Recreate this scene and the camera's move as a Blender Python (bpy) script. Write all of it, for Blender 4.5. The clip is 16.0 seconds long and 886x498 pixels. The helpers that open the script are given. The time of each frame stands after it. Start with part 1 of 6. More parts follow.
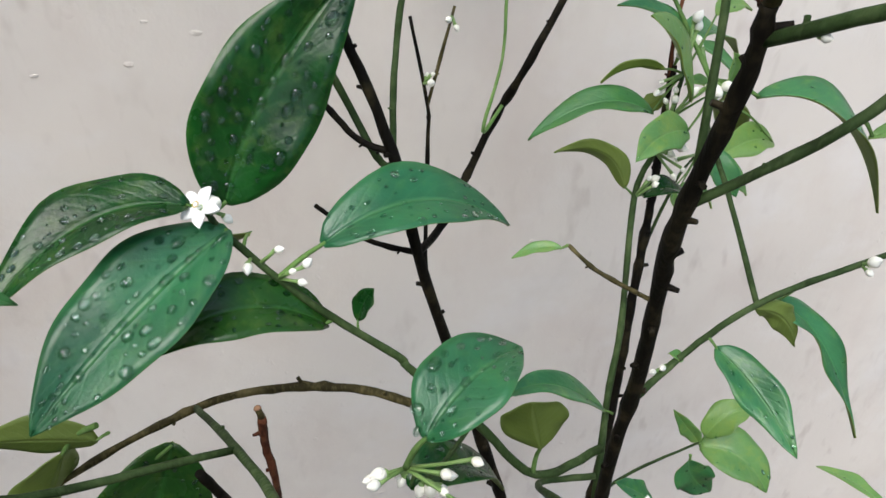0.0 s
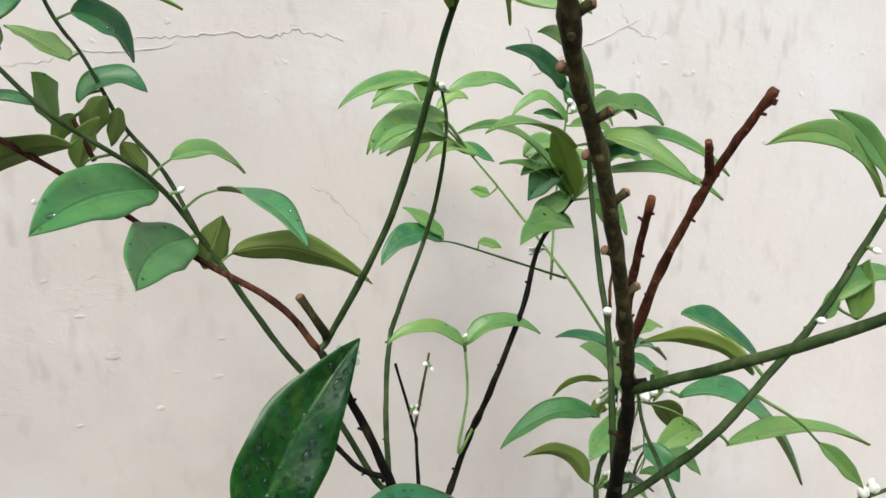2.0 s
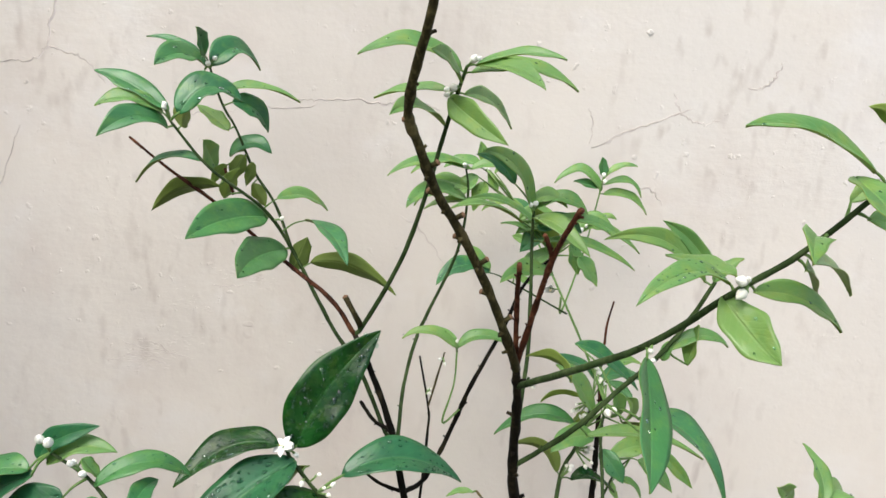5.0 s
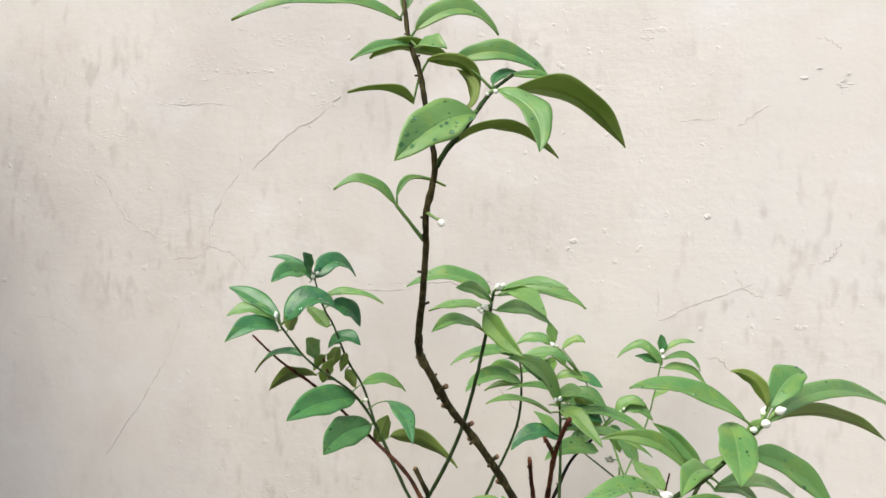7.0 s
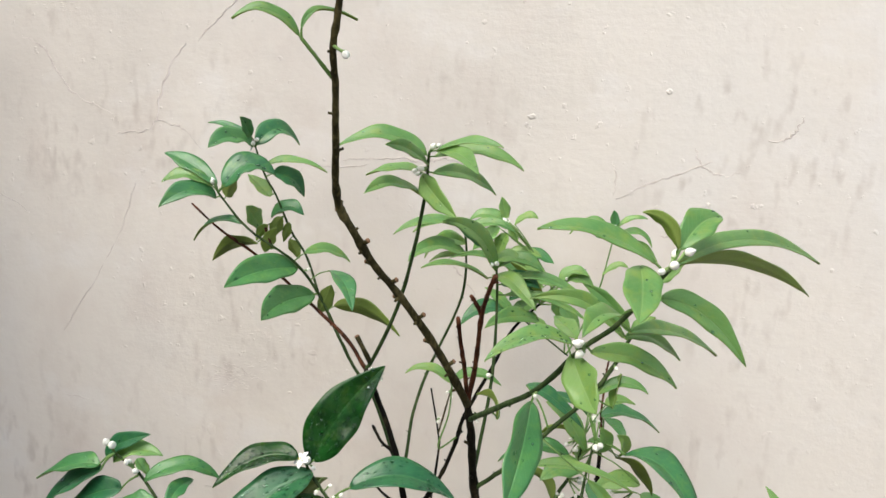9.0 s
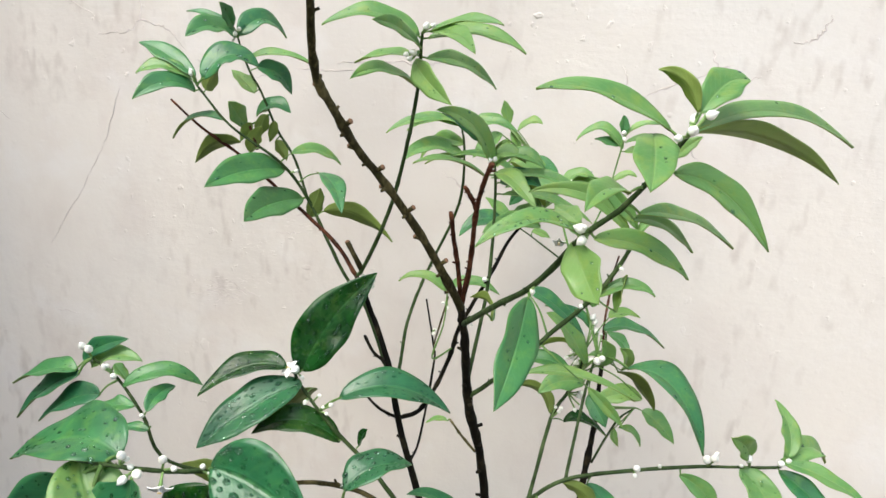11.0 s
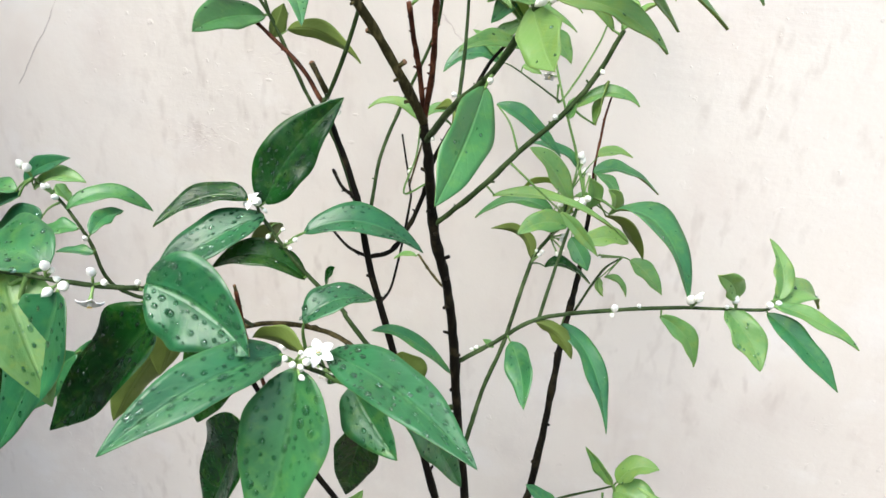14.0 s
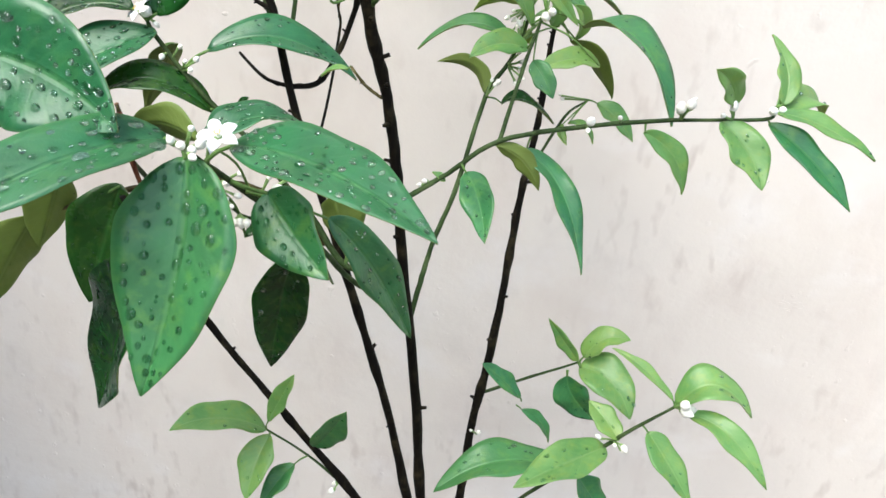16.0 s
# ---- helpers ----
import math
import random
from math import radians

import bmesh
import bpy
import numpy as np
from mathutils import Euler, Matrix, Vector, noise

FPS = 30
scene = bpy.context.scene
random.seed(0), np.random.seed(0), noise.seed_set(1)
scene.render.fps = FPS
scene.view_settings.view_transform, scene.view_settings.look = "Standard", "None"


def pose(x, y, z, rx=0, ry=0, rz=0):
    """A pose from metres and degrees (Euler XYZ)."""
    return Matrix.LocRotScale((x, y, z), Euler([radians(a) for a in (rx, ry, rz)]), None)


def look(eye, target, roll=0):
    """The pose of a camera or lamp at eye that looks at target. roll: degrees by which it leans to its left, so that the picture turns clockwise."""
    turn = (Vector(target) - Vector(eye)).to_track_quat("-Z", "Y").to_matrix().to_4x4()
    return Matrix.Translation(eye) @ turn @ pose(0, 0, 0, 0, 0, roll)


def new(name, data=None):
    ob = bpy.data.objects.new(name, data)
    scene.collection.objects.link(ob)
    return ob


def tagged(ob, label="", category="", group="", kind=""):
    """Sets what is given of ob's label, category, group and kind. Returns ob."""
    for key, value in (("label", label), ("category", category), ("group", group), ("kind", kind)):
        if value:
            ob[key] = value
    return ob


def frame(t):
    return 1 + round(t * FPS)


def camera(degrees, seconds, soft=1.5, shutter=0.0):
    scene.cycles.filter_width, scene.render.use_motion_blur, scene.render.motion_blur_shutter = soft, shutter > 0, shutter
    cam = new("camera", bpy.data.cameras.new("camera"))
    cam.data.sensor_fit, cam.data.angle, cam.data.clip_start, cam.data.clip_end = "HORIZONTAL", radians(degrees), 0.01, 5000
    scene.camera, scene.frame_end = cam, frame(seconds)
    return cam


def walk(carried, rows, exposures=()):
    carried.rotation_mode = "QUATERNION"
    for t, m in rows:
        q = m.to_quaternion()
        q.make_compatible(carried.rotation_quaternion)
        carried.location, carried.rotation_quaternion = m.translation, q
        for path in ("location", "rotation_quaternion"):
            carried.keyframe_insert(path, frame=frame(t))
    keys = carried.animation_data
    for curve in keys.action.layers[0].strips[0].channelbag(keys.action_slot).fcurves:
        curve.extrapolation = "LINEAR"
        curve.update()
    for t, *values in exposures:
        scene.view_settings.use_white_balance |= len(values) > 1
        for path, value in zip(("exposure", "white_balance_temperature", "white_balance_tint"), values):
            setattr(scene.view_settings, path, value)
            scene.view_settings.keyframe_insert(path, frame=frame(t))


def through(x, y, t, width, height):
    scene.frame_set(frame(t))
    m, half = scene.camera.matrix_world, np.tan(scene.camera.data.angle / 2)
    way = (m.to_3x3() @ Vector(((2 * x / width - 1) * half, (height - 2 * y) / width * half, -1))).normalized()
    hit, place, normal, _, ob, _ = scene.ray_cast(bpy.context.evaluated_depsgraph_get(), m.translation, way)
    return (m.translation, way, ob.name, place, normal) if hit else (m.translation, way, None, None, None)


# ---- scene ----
cam = camera(62.5, 16.0)
PATH = [
    (0, (0.072, 0.613, 1.228), (0.487, 2.255, 0.165), 3.6),
    (0.3, (0.064, 0.594, 1.242), (0.462, 2.299, 0.276), 2.8),
    (0.5, (0.058, 0.58, 1.257), (0.466, 2.33, 0.379), 2.3),
    (1, (0.045, 0.582, 1.279), (0.617, 2.375, 0.602), 3.2),
    (1.5, (0.048, 0.557, 1.276), (0.675, 2.414, 0.88), -0.4),
    (2, (0.062, 0.539, 1.283), (0.544, 2.447, 0.923), -1.7),
    (2.5, (0.06, 0.526, 1.288), (0.511, 2.45, 0.985), -2.0),
    (3, (0.051, 0.506, 1.289), (0.577, 2.412, 0.988), -1.6),
    (3.2, (0.048, 0.496, 1.291), (0.589, 2.397, 0.986), -1.6),
    (5.3, (0.171, 0.338, 1.337), (0.044, 2.308, 1.02), 3.2),
    (5.5, (0.19, 0.316, 1.35), (-0.033, 2.286, 1.088), 2.8),
    (6, (0.213, 0.295, 1.375), (-0.192, 2.247, 1.216), 2.1),
    (6.5, (0.229, 0.289, 1.389), (-0.254, 2.229, 1.344), 0.9),
    (7, (0.225, 0.276, 1.389), (-0.187, 2.233, 1.388), 1.6),
    (7.5, (0.238, 0.271, 1.384), (-0.162, 2.23, 1.347), 1.9),
    (8, (0.247, 0.269, 1.375), (-0.105, 2.235, 1.281), 2.4),
    (8.5, (0.249, 0.282, 1.365), (-0.099, 2.243, 1.188), 2.3),
    (9, (0.259, 0.299, 1.361), (-0.105, 2.247, 1.092), 2.3),
    (11.3, (0.264, 0.334, 1.323), (-0.097, 2.246, 0.861), 2.9),
    (11.5, (0.265, 0.334, 1.319), (-0.084, 2.245, 0.843), 2.9),
    (12, (0.261, 0.348, 1.315), (-0.092, 2.238, 0.765), 3.3),
    (12.5, (0.297, 0.348, 1.304), (-0.111, 2.213, 0.708), 2.3),
    (13, (0.292, 0.354, 1.308), (-0.098, 2.191, 0.62), 2.9),
    (13.5, (0.286, 0.357, 1.289), (-0.087, 2.2, 0.606), 2.3),
    (14, (0.29, 0.371, 1.277), (-0.082, 2.192, 0.538), 3.8),
    (14.5, (0.293, 0.381, 1.246), (-0.09, 2.192, 0.489), 3.7),
    (15, (0.286, 0.387, 1.222), (-0.059, 2.18, 0.406), 3.7),
    (15.5, (0.285, 0.395, 1.197), (-0.008, 2.187, 0.36), 4.4),
    (16, (0.282, 0.423, 1.168), (0.095, 2.226, 0.323), 4.7),
]
EXPO = [(0.0, 0.51, 6250, 9.5), (1.0, 0.60, 6300, 9), (2.0, 0.67, 6400, 8.5), (5.5, 0.66, 6600, 8.5), (9.0, 0.62, 6700, 8.5), (11.5, 0.88, 6450, 8), (12.5, 0.97, 6400, 8), (15.0, 1.05, 6320, 8.2), (16.0, 1.06, 6300, 8.2)]
walk(cam, [(t, look(eye, target, roll)) for t, eye, target, roll in PATH], EXPO)

# ---- sky and sun: bright overcast day in a small yard ----
world = bpy.data.worlds.new("overcast_sky")
scene.world = world
world.use_nodes = True
wn = world.node_tree.nodes
sky = wn.new("ShaderNodeTexSky")
sky.sky_type = "NISHITA"
sky.sun_disc = False
sky.sun_elevation = radians(55)
sky.sun_rotation = radians(214)
sky.air_density = 1.0
sky.dust_density = 3.0
wn["Background"].inputs["Strength"].default_value = 0.15
world.node_tree.links.new(sky.outputs[0], wn["Background"].inputs["Color"])
sun = new("sun", bpy.data.lights.new("sun", "SUN"))
sun.data.energy = 1.7
sun.data.angle = radians(40)
sun.data.color = (1.0, 0.97, 0.92)
sun.matrix_world = look((0, 0, 4), (1.3, 1.9, 1.0))


# ---- materials ----
def material(name, rough=0.6, metal=0.0):
    m = bpy.data.materials.new(name)
    m.use_nodes = True
    nt = m.node_tree
    b = nt.nodes["Principled BSDF"]
    b.inputs["Roughness"].default_value = rough
    b.inputs["Metallic"].default_value = metal
    return m, nt, b


def node(nt, kind, **values):
    n = nt.nodes.new(kind)
    for key, value in values.items():
        if key in n.inputs:
            n.inputs[key].default_value = value
    return n


def noise_tex(nt, vector, scale, detail=4.0, rough=0.55):
    n = nt.nodes.new("ShaderNodeTexNoise")
    n.inputs["Scale"].default_value = scale
    n.inputs["Detail"].default_value = detail
    n.inputs["Roughness"].default_value = rough
    nt.links.new(vector, n.inputs["Vector"])
    return n.outputs[0]


def ramp(nt, value, stops):
    r = nt.nodes.new("ShaderNodeValToRGB")
    r.color_ramp.elements[0].position, r.color_ramp.elements[0].color = stops[0][0], (*stops[0][1], 1)
    r.color_ramp.elements[1].position, r.color_ramp.elements[1].color = stops[-1][0], (*stops[-1][1], 1)
    for pos, col in stops[1:-1]:
        r.color_ramp.elements.new(pos).color = (*col, 1)
    nt.links.new(value, r.inputs[0])
    return r.outputs[0]


def mix(nt, fac, a, b, mode="MIX"):
    m = nt.nodes.new("ShaderNodeMix")
    m.data_type, m.blend_type = "RGBA", mode
    for value, sock in ((fac, m.inputs[0]), (a, m.inputs[6]), (b, m.inputs[7])):
        if isinstance(value, (int, float)):
            sock.default_value = value
        elif isinstance(value, tuple):
            sock.default_value = (*value, 1)
        else:
            nt.links.new(value, sock)
    return m.outputs[2]


def math_node(nt, op, a, b=0.0, c=0.0):
    m = nt.nodes.new("ShaderNodeMath")
    m.operation = op
    for value, sock in ((a, m.inputs[0]), (b, m.inputs[1]), (c, m.inputs[2])):
        if isinstance(value, (int, float)):
            sock.default_value = value
        else:
            nt.links.new(value, sock)
    return m.outputs[0]


def bump(nt, height, bsdf, strength=0.3, distance=0.002, below=None):
    n = nt.nodes.new("ShaderNodeBump")
    n.inputs["Strength"].default_value = strength
    n.inputs["Distance"].default_value = distance
    nt.links.new(height, n.inputs["Height"])
    if below is not None:
        nt.links.new(below, n.inputs["Normal"])
    nt.links.new(n.outputs[0], bsdf.inputs["Normal"])
    return n.outputs[0]


def place_of(nt, space="Object", scale=(1, 1, 1)):
    tc = nt.nodes.new("ShaderNodeTexCoord")
    mp = nt.nodes.new("ShaderNodeMapping")
    mp.inputs["Scale"].default_value = scale
    nt.links.new(tc.outputs[space], mp.inputs["Vector"])
    return mp.outputs[0]


def plaster_material():
    m, nt, b = material("painted_plaster", 0.75)
    flat = place_of(nt)
    # large soft tone, pink to grey cream
    big = noise_tex(nt, flat, 2.2, 3)
    col = ramp(nt, big, [(0.3, (0.605, 0.563, 0.505)), (0.5, (0.70, 0.653, 0.585)), (0.72, (0.685, 0.655, 0.605))])
    # damp runs: narrow upright smudges
    runs = noise_tex(nt, place_of(nt, scale=(62, 62, 28)), 1.0, 2, 0.5)
    where = noise_tex(nt, flat, 5.0, 2)
    fac = math_node(nt, "MULTIPLY", ramp(nt, runs, [(0.56, (0, 0, 0)), (0.74, (1, 1, 1))]), ramp(nt, where, [(0.40, (0, 0, 0)), (0.60, (1, 1, 1))]))
    col = mix(nt, math_node(nt, "MULTIPLY", fac, 0.45), col, (0.42, 0.36, 0.31))
    dirt = noise_tex(nt, flat, 9.0, 6, 0.65)
    col = mix(nt, ramp(nt, dirt, [(0.55, (0, 0, 0)), (0.8, (0.35, 0.35, 0.35))]), col, (0.50, 0.46, 0.42))
    # old brown damp and bleached grey, hand-sized
    damp = noise_tex(nt, place_of(nt, scale=(9, 9, 6)), 1.0, 5, 0.6)
    col = mix(nt, ramp(nt, damp, [(0.50, (0, 0, 0)), (0.74, (0.42, 0.42, 0.42))]), col, (0.57, 0.49, 0.435))
    pale = noise_tex(nt, place_of(nt, scale=(6, 6, 8)), 1.3, 4, 0.6)
    col = mix(nt, ramp(nt, pale, [(0.55, (0, 0, 0)), (0.75, (0.5, 0.5, 0.5))]), col, (0.76, 0.745, 0.72))
    nt.links.new(col, b.inputs["Base Color"])
    patch = ramp(nt, noise_tex(nt, flat, 3.3, 3), [(0.42, (0.15, 0.15, 0.15)), (0.62, (1, 1, 1))])
    trowel = math_node(nt, "MULTIPLY", noise_tex(nt, place_of(nt, scale=(11, 11, 34)), 1.0, 6, 0.65), patch)
    fine = noise_tex(nt, flat, 190.0, 5, 0.6)
    lumps = noise_tex(nt, flat, 12.0, 5, 0.6)
    pits = math_node(nt, "MULTIPLY", ramp(nt, noise_tex(nt, flat, 75.0, 3, 0.5), [(0.66, (0, 0, 0)), (0.74, (1, 1, 1))]), patch)
    h = math_node(nt, "MULTIPLY_ADD", trowel, 0.42, math_node(nt, "MULTIPLY_ADD", fine, 0.09, math_node(nt, "MULTIPLY_ADD", pits, 0.35, math_node(nt, "MULTIPLY", lumps, 0.9))))
    bump(nt, h, b, 0.55, 0.004)
    return m


def crack_material():
    m, nt, b = material("flaking_plaster_edge", 0.8)
    n = noise_tex(nt, place_of(nt), 60.0, 3)
    nt.links.new(ramp(nt, n, [(0.3, (0.52, 0.46, 0.42)), (0.7, (0.74, 0.69, 0.65))]), b.inputs["Base Color"])
    return m


def ground_material():
    m, nt, b = material("bare_soil", 0.95)
    n = noise_tex(nt, place_of(nt), 18.0, 8, 0.65)
    nt.links.new(ramp(nt, n, [(0.3, (0.10, 0.08, 0.06)), (0.7, (0.20, 0.17, 0.13))]), b.inputs["Base Color"])
    bump(nt, n, b, 0.6, 0.02)
    return m


def leaf_material(name, dark, light, vein, rough, sheen=0.5, through=0.25, mottle=0.12, yellow=(0.22, 0.34, 0.05)):
    """Leaf blade. UV x runs along the midrib, y across from edge (0) to edge (1)."""
    m, nt, b = material(name, rough)
    uv = nt.nodes.new("ShaderNodeUVMap")
    sep = nt.nodes.new("ShaderNodeSeparateXYZ")
    nt.links.new(uv.outputs[0], sep.inputs[0])
    side = math_node(nt, "ABSOLUTE", math_node(nt, "SUBTRACT", sep.outputs[1], 0.5))
    along = math_node(nt, "MULTIPLY_ADD", side, -0.55, sep.outputs[0])
    wob = noise_tex(nt, uv.outputs[0], 6.0, 3)
    wave = math_node(nt, "SINE", math_node(nt, "MULTIPLY_ADD", along, 62.0, math_node(nt, "MULTIPLY", wob, 6.0)))
    ridge = math_node(nt, "POWER", math_node(nt, "MULTIPLY_ADD", wave, 0.5, 0.5), 6.0)
    rib = ramp(nt, side, [(0.012, (1, 1, 1)), (0.045, (0, 0, 0))])
    info = nt.nodes.new("ShaderNodeObjectInfo")
    geo = place_of(nt)
    blot = noise_tex(nt, geo, 45.0, 4)
    col = mix(nt, ramp(nt, blot, [(0.35, (0, 0, 0)), (0.68, (1, 1, 1))]), dark, light)
    col = mix(nt, math_node(nt, "MULTIPLY", info.outputs["Random"], 0.4), col, light)
    turned = ramp(nt, info.outputs["Random"], [(0.55, (0, 0, 0)), (0.95, (1, 1, 1))])
    col = mix(nt, math_node(nt, "MULTIPLY", turned, mottle * 0.5), col, yellow)
    spots = ramp(nt, noise_tex(nt, geo, 130.0, 4, 0.6), [(0.5, (0, 0, 0)), (0.7, (1, 1, 1))])
    col = mix(nt, math_node(nt, "MULTIPLY", spots, mottle), col, yellow)
    col = mix(nt, math_node(nt, "MULTIPLY", ridge, 0.10), col, vein)
    col = mix(nt, math_node(nt, "MULTIPLY", rib, 0.38), col, vein)
    rim = ramp(nt, side, [(0.465, (0, 0, 0)), (0.495, (1, 1, 1))])
    col = mix(nt, math_node(nt, "MULTIPLY", rim, 0.45), col, vein)
    nt.links.new(col, b.inputs["Base Color"])
    speck = noise_tex(nt, geo, 900.0, 2)
    h = math_node(nt, "MULTIPLY_ADD", ridge, -0.05, math_node(nt, "MULTIPLY_ADD", rib, -0.6, math_node(nt, "MULTIPLY_ADD", blot, 0.6, math_node(nt, "MULTIPLY", speck, 0.12))))
    bump(nt, h, b, 0.5, 0.0016)
    wet = noise_tex(nt, geo, 70.0, 3)
    nt.links.new(math_node(nt, "MULTIPLY_ADD", wet, 0.25, rough - 0.12), b.inputs["Roughness"])
    b.inputs["Specular IOR Level"].default_value = sheen
    tr = nt.nodes.new("ShaderNodeBsdfTranslucent")
    nt.links.new(mix(nt, 0.6, col, (0.35, 0.55, 0.06)), tr.inputs["Color"])
    ms = nt.nodes.new("ShaderNodeMixShader")
    ms.inputs[0].default_value = through
    out = nt.nodes["Material Output"]
    nt.links.new(b.outputs[0], ms.inputs[1])
    nt.links.new(tr.outputs[0], ms.inputs[2])
    nt.links.new(ms.outputs[0], out.inputs[0])
    return m


def bark_material(name, a, c, d, stripe=0.5):
    m, nt, b = material(name, 0.65)
    p = place_of(nt)
    n1 = noise_tex(nt, p, 70.0, 5, 0.6)
    n2 = noise_tex(nt, place_of(nt, scale=(420, 420, 60)), 1.0, 3)
    col = ramp(nt, n1, [(0.3, a), (0.52, c), (0.75, d)])
    col = mix(nt, math_node(nt, "MULTIPLY", ramp(nt, n2, [(0.5, (0, 0, 0)), (0.7, (1, 1, 1))]), stripe), col, d)
    nt.links.new(col, b.inputs["Base Color"])
    b.inputs["Specular IOR Level"].default_value = 0.12
    bump(nt, math_node(nt, "ADD", n1, n2), b, 0.6, 0.0012)
    return m


def plain_material(name, colour, rough, scale=120.0, spread=0.15, through=0.0):
    m, nt, b = material(name, rough)
    n = noise_tex(nt, place_of(nt), scale, 3)
    lo = tuple(v * (1 - spread) for v in colour)
    hi = tuple(min(1.0, v * (1 + spread)) for v in colour)
    nt.links.new(ramp(nt, n, [(0.3, lo), (0.7, hi)]), b.inputs["Base Color"])
    if through:
        b.inputs["Subsurface Weight"].default_value = through
        b.inputs["Subsurface Radius"].default_value = (0.002, 0.002, 0.002)
    return m


def water_material():
    """Shallow water: the leaf shows through, tinted dark for its broken sheen; the rounded rim bends and mirrors the
    light.
    """
    m, nt, b = material("rain_water", 0.02)
    b.inputs["Transmission Weight"].default_value = 1.0
    b.inputs["IOR"].default_value = 1.5
    b.inputs["Base Color"].default_value = (0.92, 0.97, 0.95, 1)
    # painted darkening where a drop breaks the sheen of the leaf below
    dark_tint = node(nt, "ShaderNodeBsdfTransparent", Color=(0.56, 0.75, 0.65, 1))
    both = nt.nodes.new("ShaderNodeMixShader")
    both.inputs[0].default_value = 0.6
    nt.links.new(dark_tint.outputs[0], both.inputs[1])
    nt.links.new(b.outputs[0], both.inputs[2])
    nt.links.new(both.outputs[0], nt.nodes["Material Output"].inputs[0])
    return m


# dark grey for the added west slab, so it bounces little light
BLOCKER = plain_material("grey_light_blocker", (0.22, 0.21, 0.19), 0.9, 12.0, 0.2)
# darker tone painted on one crack flank as its shadow line
CRACK_SHADE = plain_material("crack_shadow", (0.53, 0.475, 0.42), 0.9)
PLASTER, CRACK, SOIL = plaster_material(), crack_material(), ground_material()
LEAF = {
    "dark": leaf_material("glossy_dark_leaf", (0.002, 0.026, 0.004), (0.008, 0.070, 0.010), (0.04, 0.14, 0.03), 0.26, 0.32, 0.05),
    "deep": leaf_material("wet_green_leaf", (0.008, 0.078, 0.029), (0.023, 0.160, 0.058), (0.09, 0.25, 0.085), 0.37, 0.62, 0.10, 0.25, (0.07, 0.22, 0.04)),
    "mid": leaf_material("green_leaf", (0.014, 0.112, 0.037), (0.044, 0.222, 0.068), (0.11, 0.31, 0.09), 0.39, 0.66, 0.14, 0.45, (0.14, 0.32, 0.05)),
    "young": leaf_material("young_leaf", (0.092, 0.275, 0.070), (0.215, 0.420, 0.120), (0.31, 0.49, 0.17), 0.38, 0.7, 0.30, 0.42, (0.34, 0.43, 0.06)),
}
UNDER = {
    "dark": leaf_material("dark_leaf_underside", (0.080, 0.130, 0.026), (0.125, 0.180, 0.038), (0.20, 0.28, 0.08), 0.55, 0.3, 0.15),
    "deep": leaf_material("wet_leaf_underside", (0.095, 0.155, 0.032), (0.145, 0.205, 0.045), (0.22, 0.30, 0.09), 0.55, 0.3, 0.18),
    "mid": leaf_material("leaf_underside", (0.125, 0.185, 0.038), (0.18, 0.245, 0.052), (0.25, 0.33, 0.10), 0.55, 0.3, 0.22),
    "young": leaf_material("young_leaf_underside", (0.225, 0.315, 0.065), (0.31, 0.40, 0.095), (0.37, 0.46, 0.15), 0.5, 0.35, 0.38),
}
BARK = {
    "dark": bark_material("dark_wet_bark", (0.002, 0.0016, 0.001), (0.005, 0.004, 0.0022), (0.038, 0.031, 0.015), 0.2),
    "brown": bark_material("brown_green_bark", (0.016, 0.013, 0.005), (0.044, 0.038, 0.014), (0.17, 0.14, 0.06), 0.42),
    "green": bark_material("green_bark", (0.018, 0.030, 0.010), (0.035, 0.065, 0.020), (0.09, 0.13, 0.05), 0.35),
    "lime": bark_material("young_green_bark", (0.08, 0.16, 0.04), (0.13, 0.24, 0.065), (0.22, 0.32, 0.12), 0.3),
    "red": bark_material("dead_red_brown_twig", (0.014, 0.006, 0.004), (0.062, 0.020, 0.010), (0.20, 0.080, 0.040), 0.5),
}
CUT = plain_material("dry_cut_wood", (0.21, 0.115, 0.06), 0.8)
PETAL = plain_material("white_petal", (0.92, 0.92, 0.88), 0.5, 200.0, 0.05, 0.2)
BUD = plain_material("cream_bud", (0.90, 0.90, 0.80), 0.45, 250.0, 0.08, 0.2)
CALYX = plain_material("green_calyx", (0.20, 0.33, 0.10), 0.5)
STAMEN = plain_material("yellow_stamen", (0.75, 0.52, 0.10), 0.6)
WATER = water_material()


# ---- mesh tools ----
def part(name, bm, materials, parent=None, label=""):
    me = bpy.data.meshes.new(name)
    bm.to_mesh(me)
    bm.free()
    for mt in materials if isinstance(materials, (list, tuple)) else (materials,):
        me.materials.append(mt)
    ob = new(name, me)
    if parent is not None:
        ob.parent = parent
    if label:
        ob["label"] = label
    return ob


def spline(points, steps):
    """Catmull-Rom through (x, y, z, radius) points."""
    pts = [np.array(p, float) for p in points]
    pts = [2 * pts[0] - pts[1]] + pts + [2 * pts[-1] - pts[-2]]
    out = []
    for i in range(1, len(pts) - 2):
        p0, p1, p2, p3 = pts[i - 1:i + 3]
        for k in range(steps):
            u = k / steps
            out.append(0.5 * (2 * p1 + (p2 - p0) * u + (2 * p0 - 5 * p1 + 4 * p2 - p3) * u * u + (3 * p1 - p0 - 3 * p2 + p3) * u ** 3))
    out.append(pts[-2])
    return out


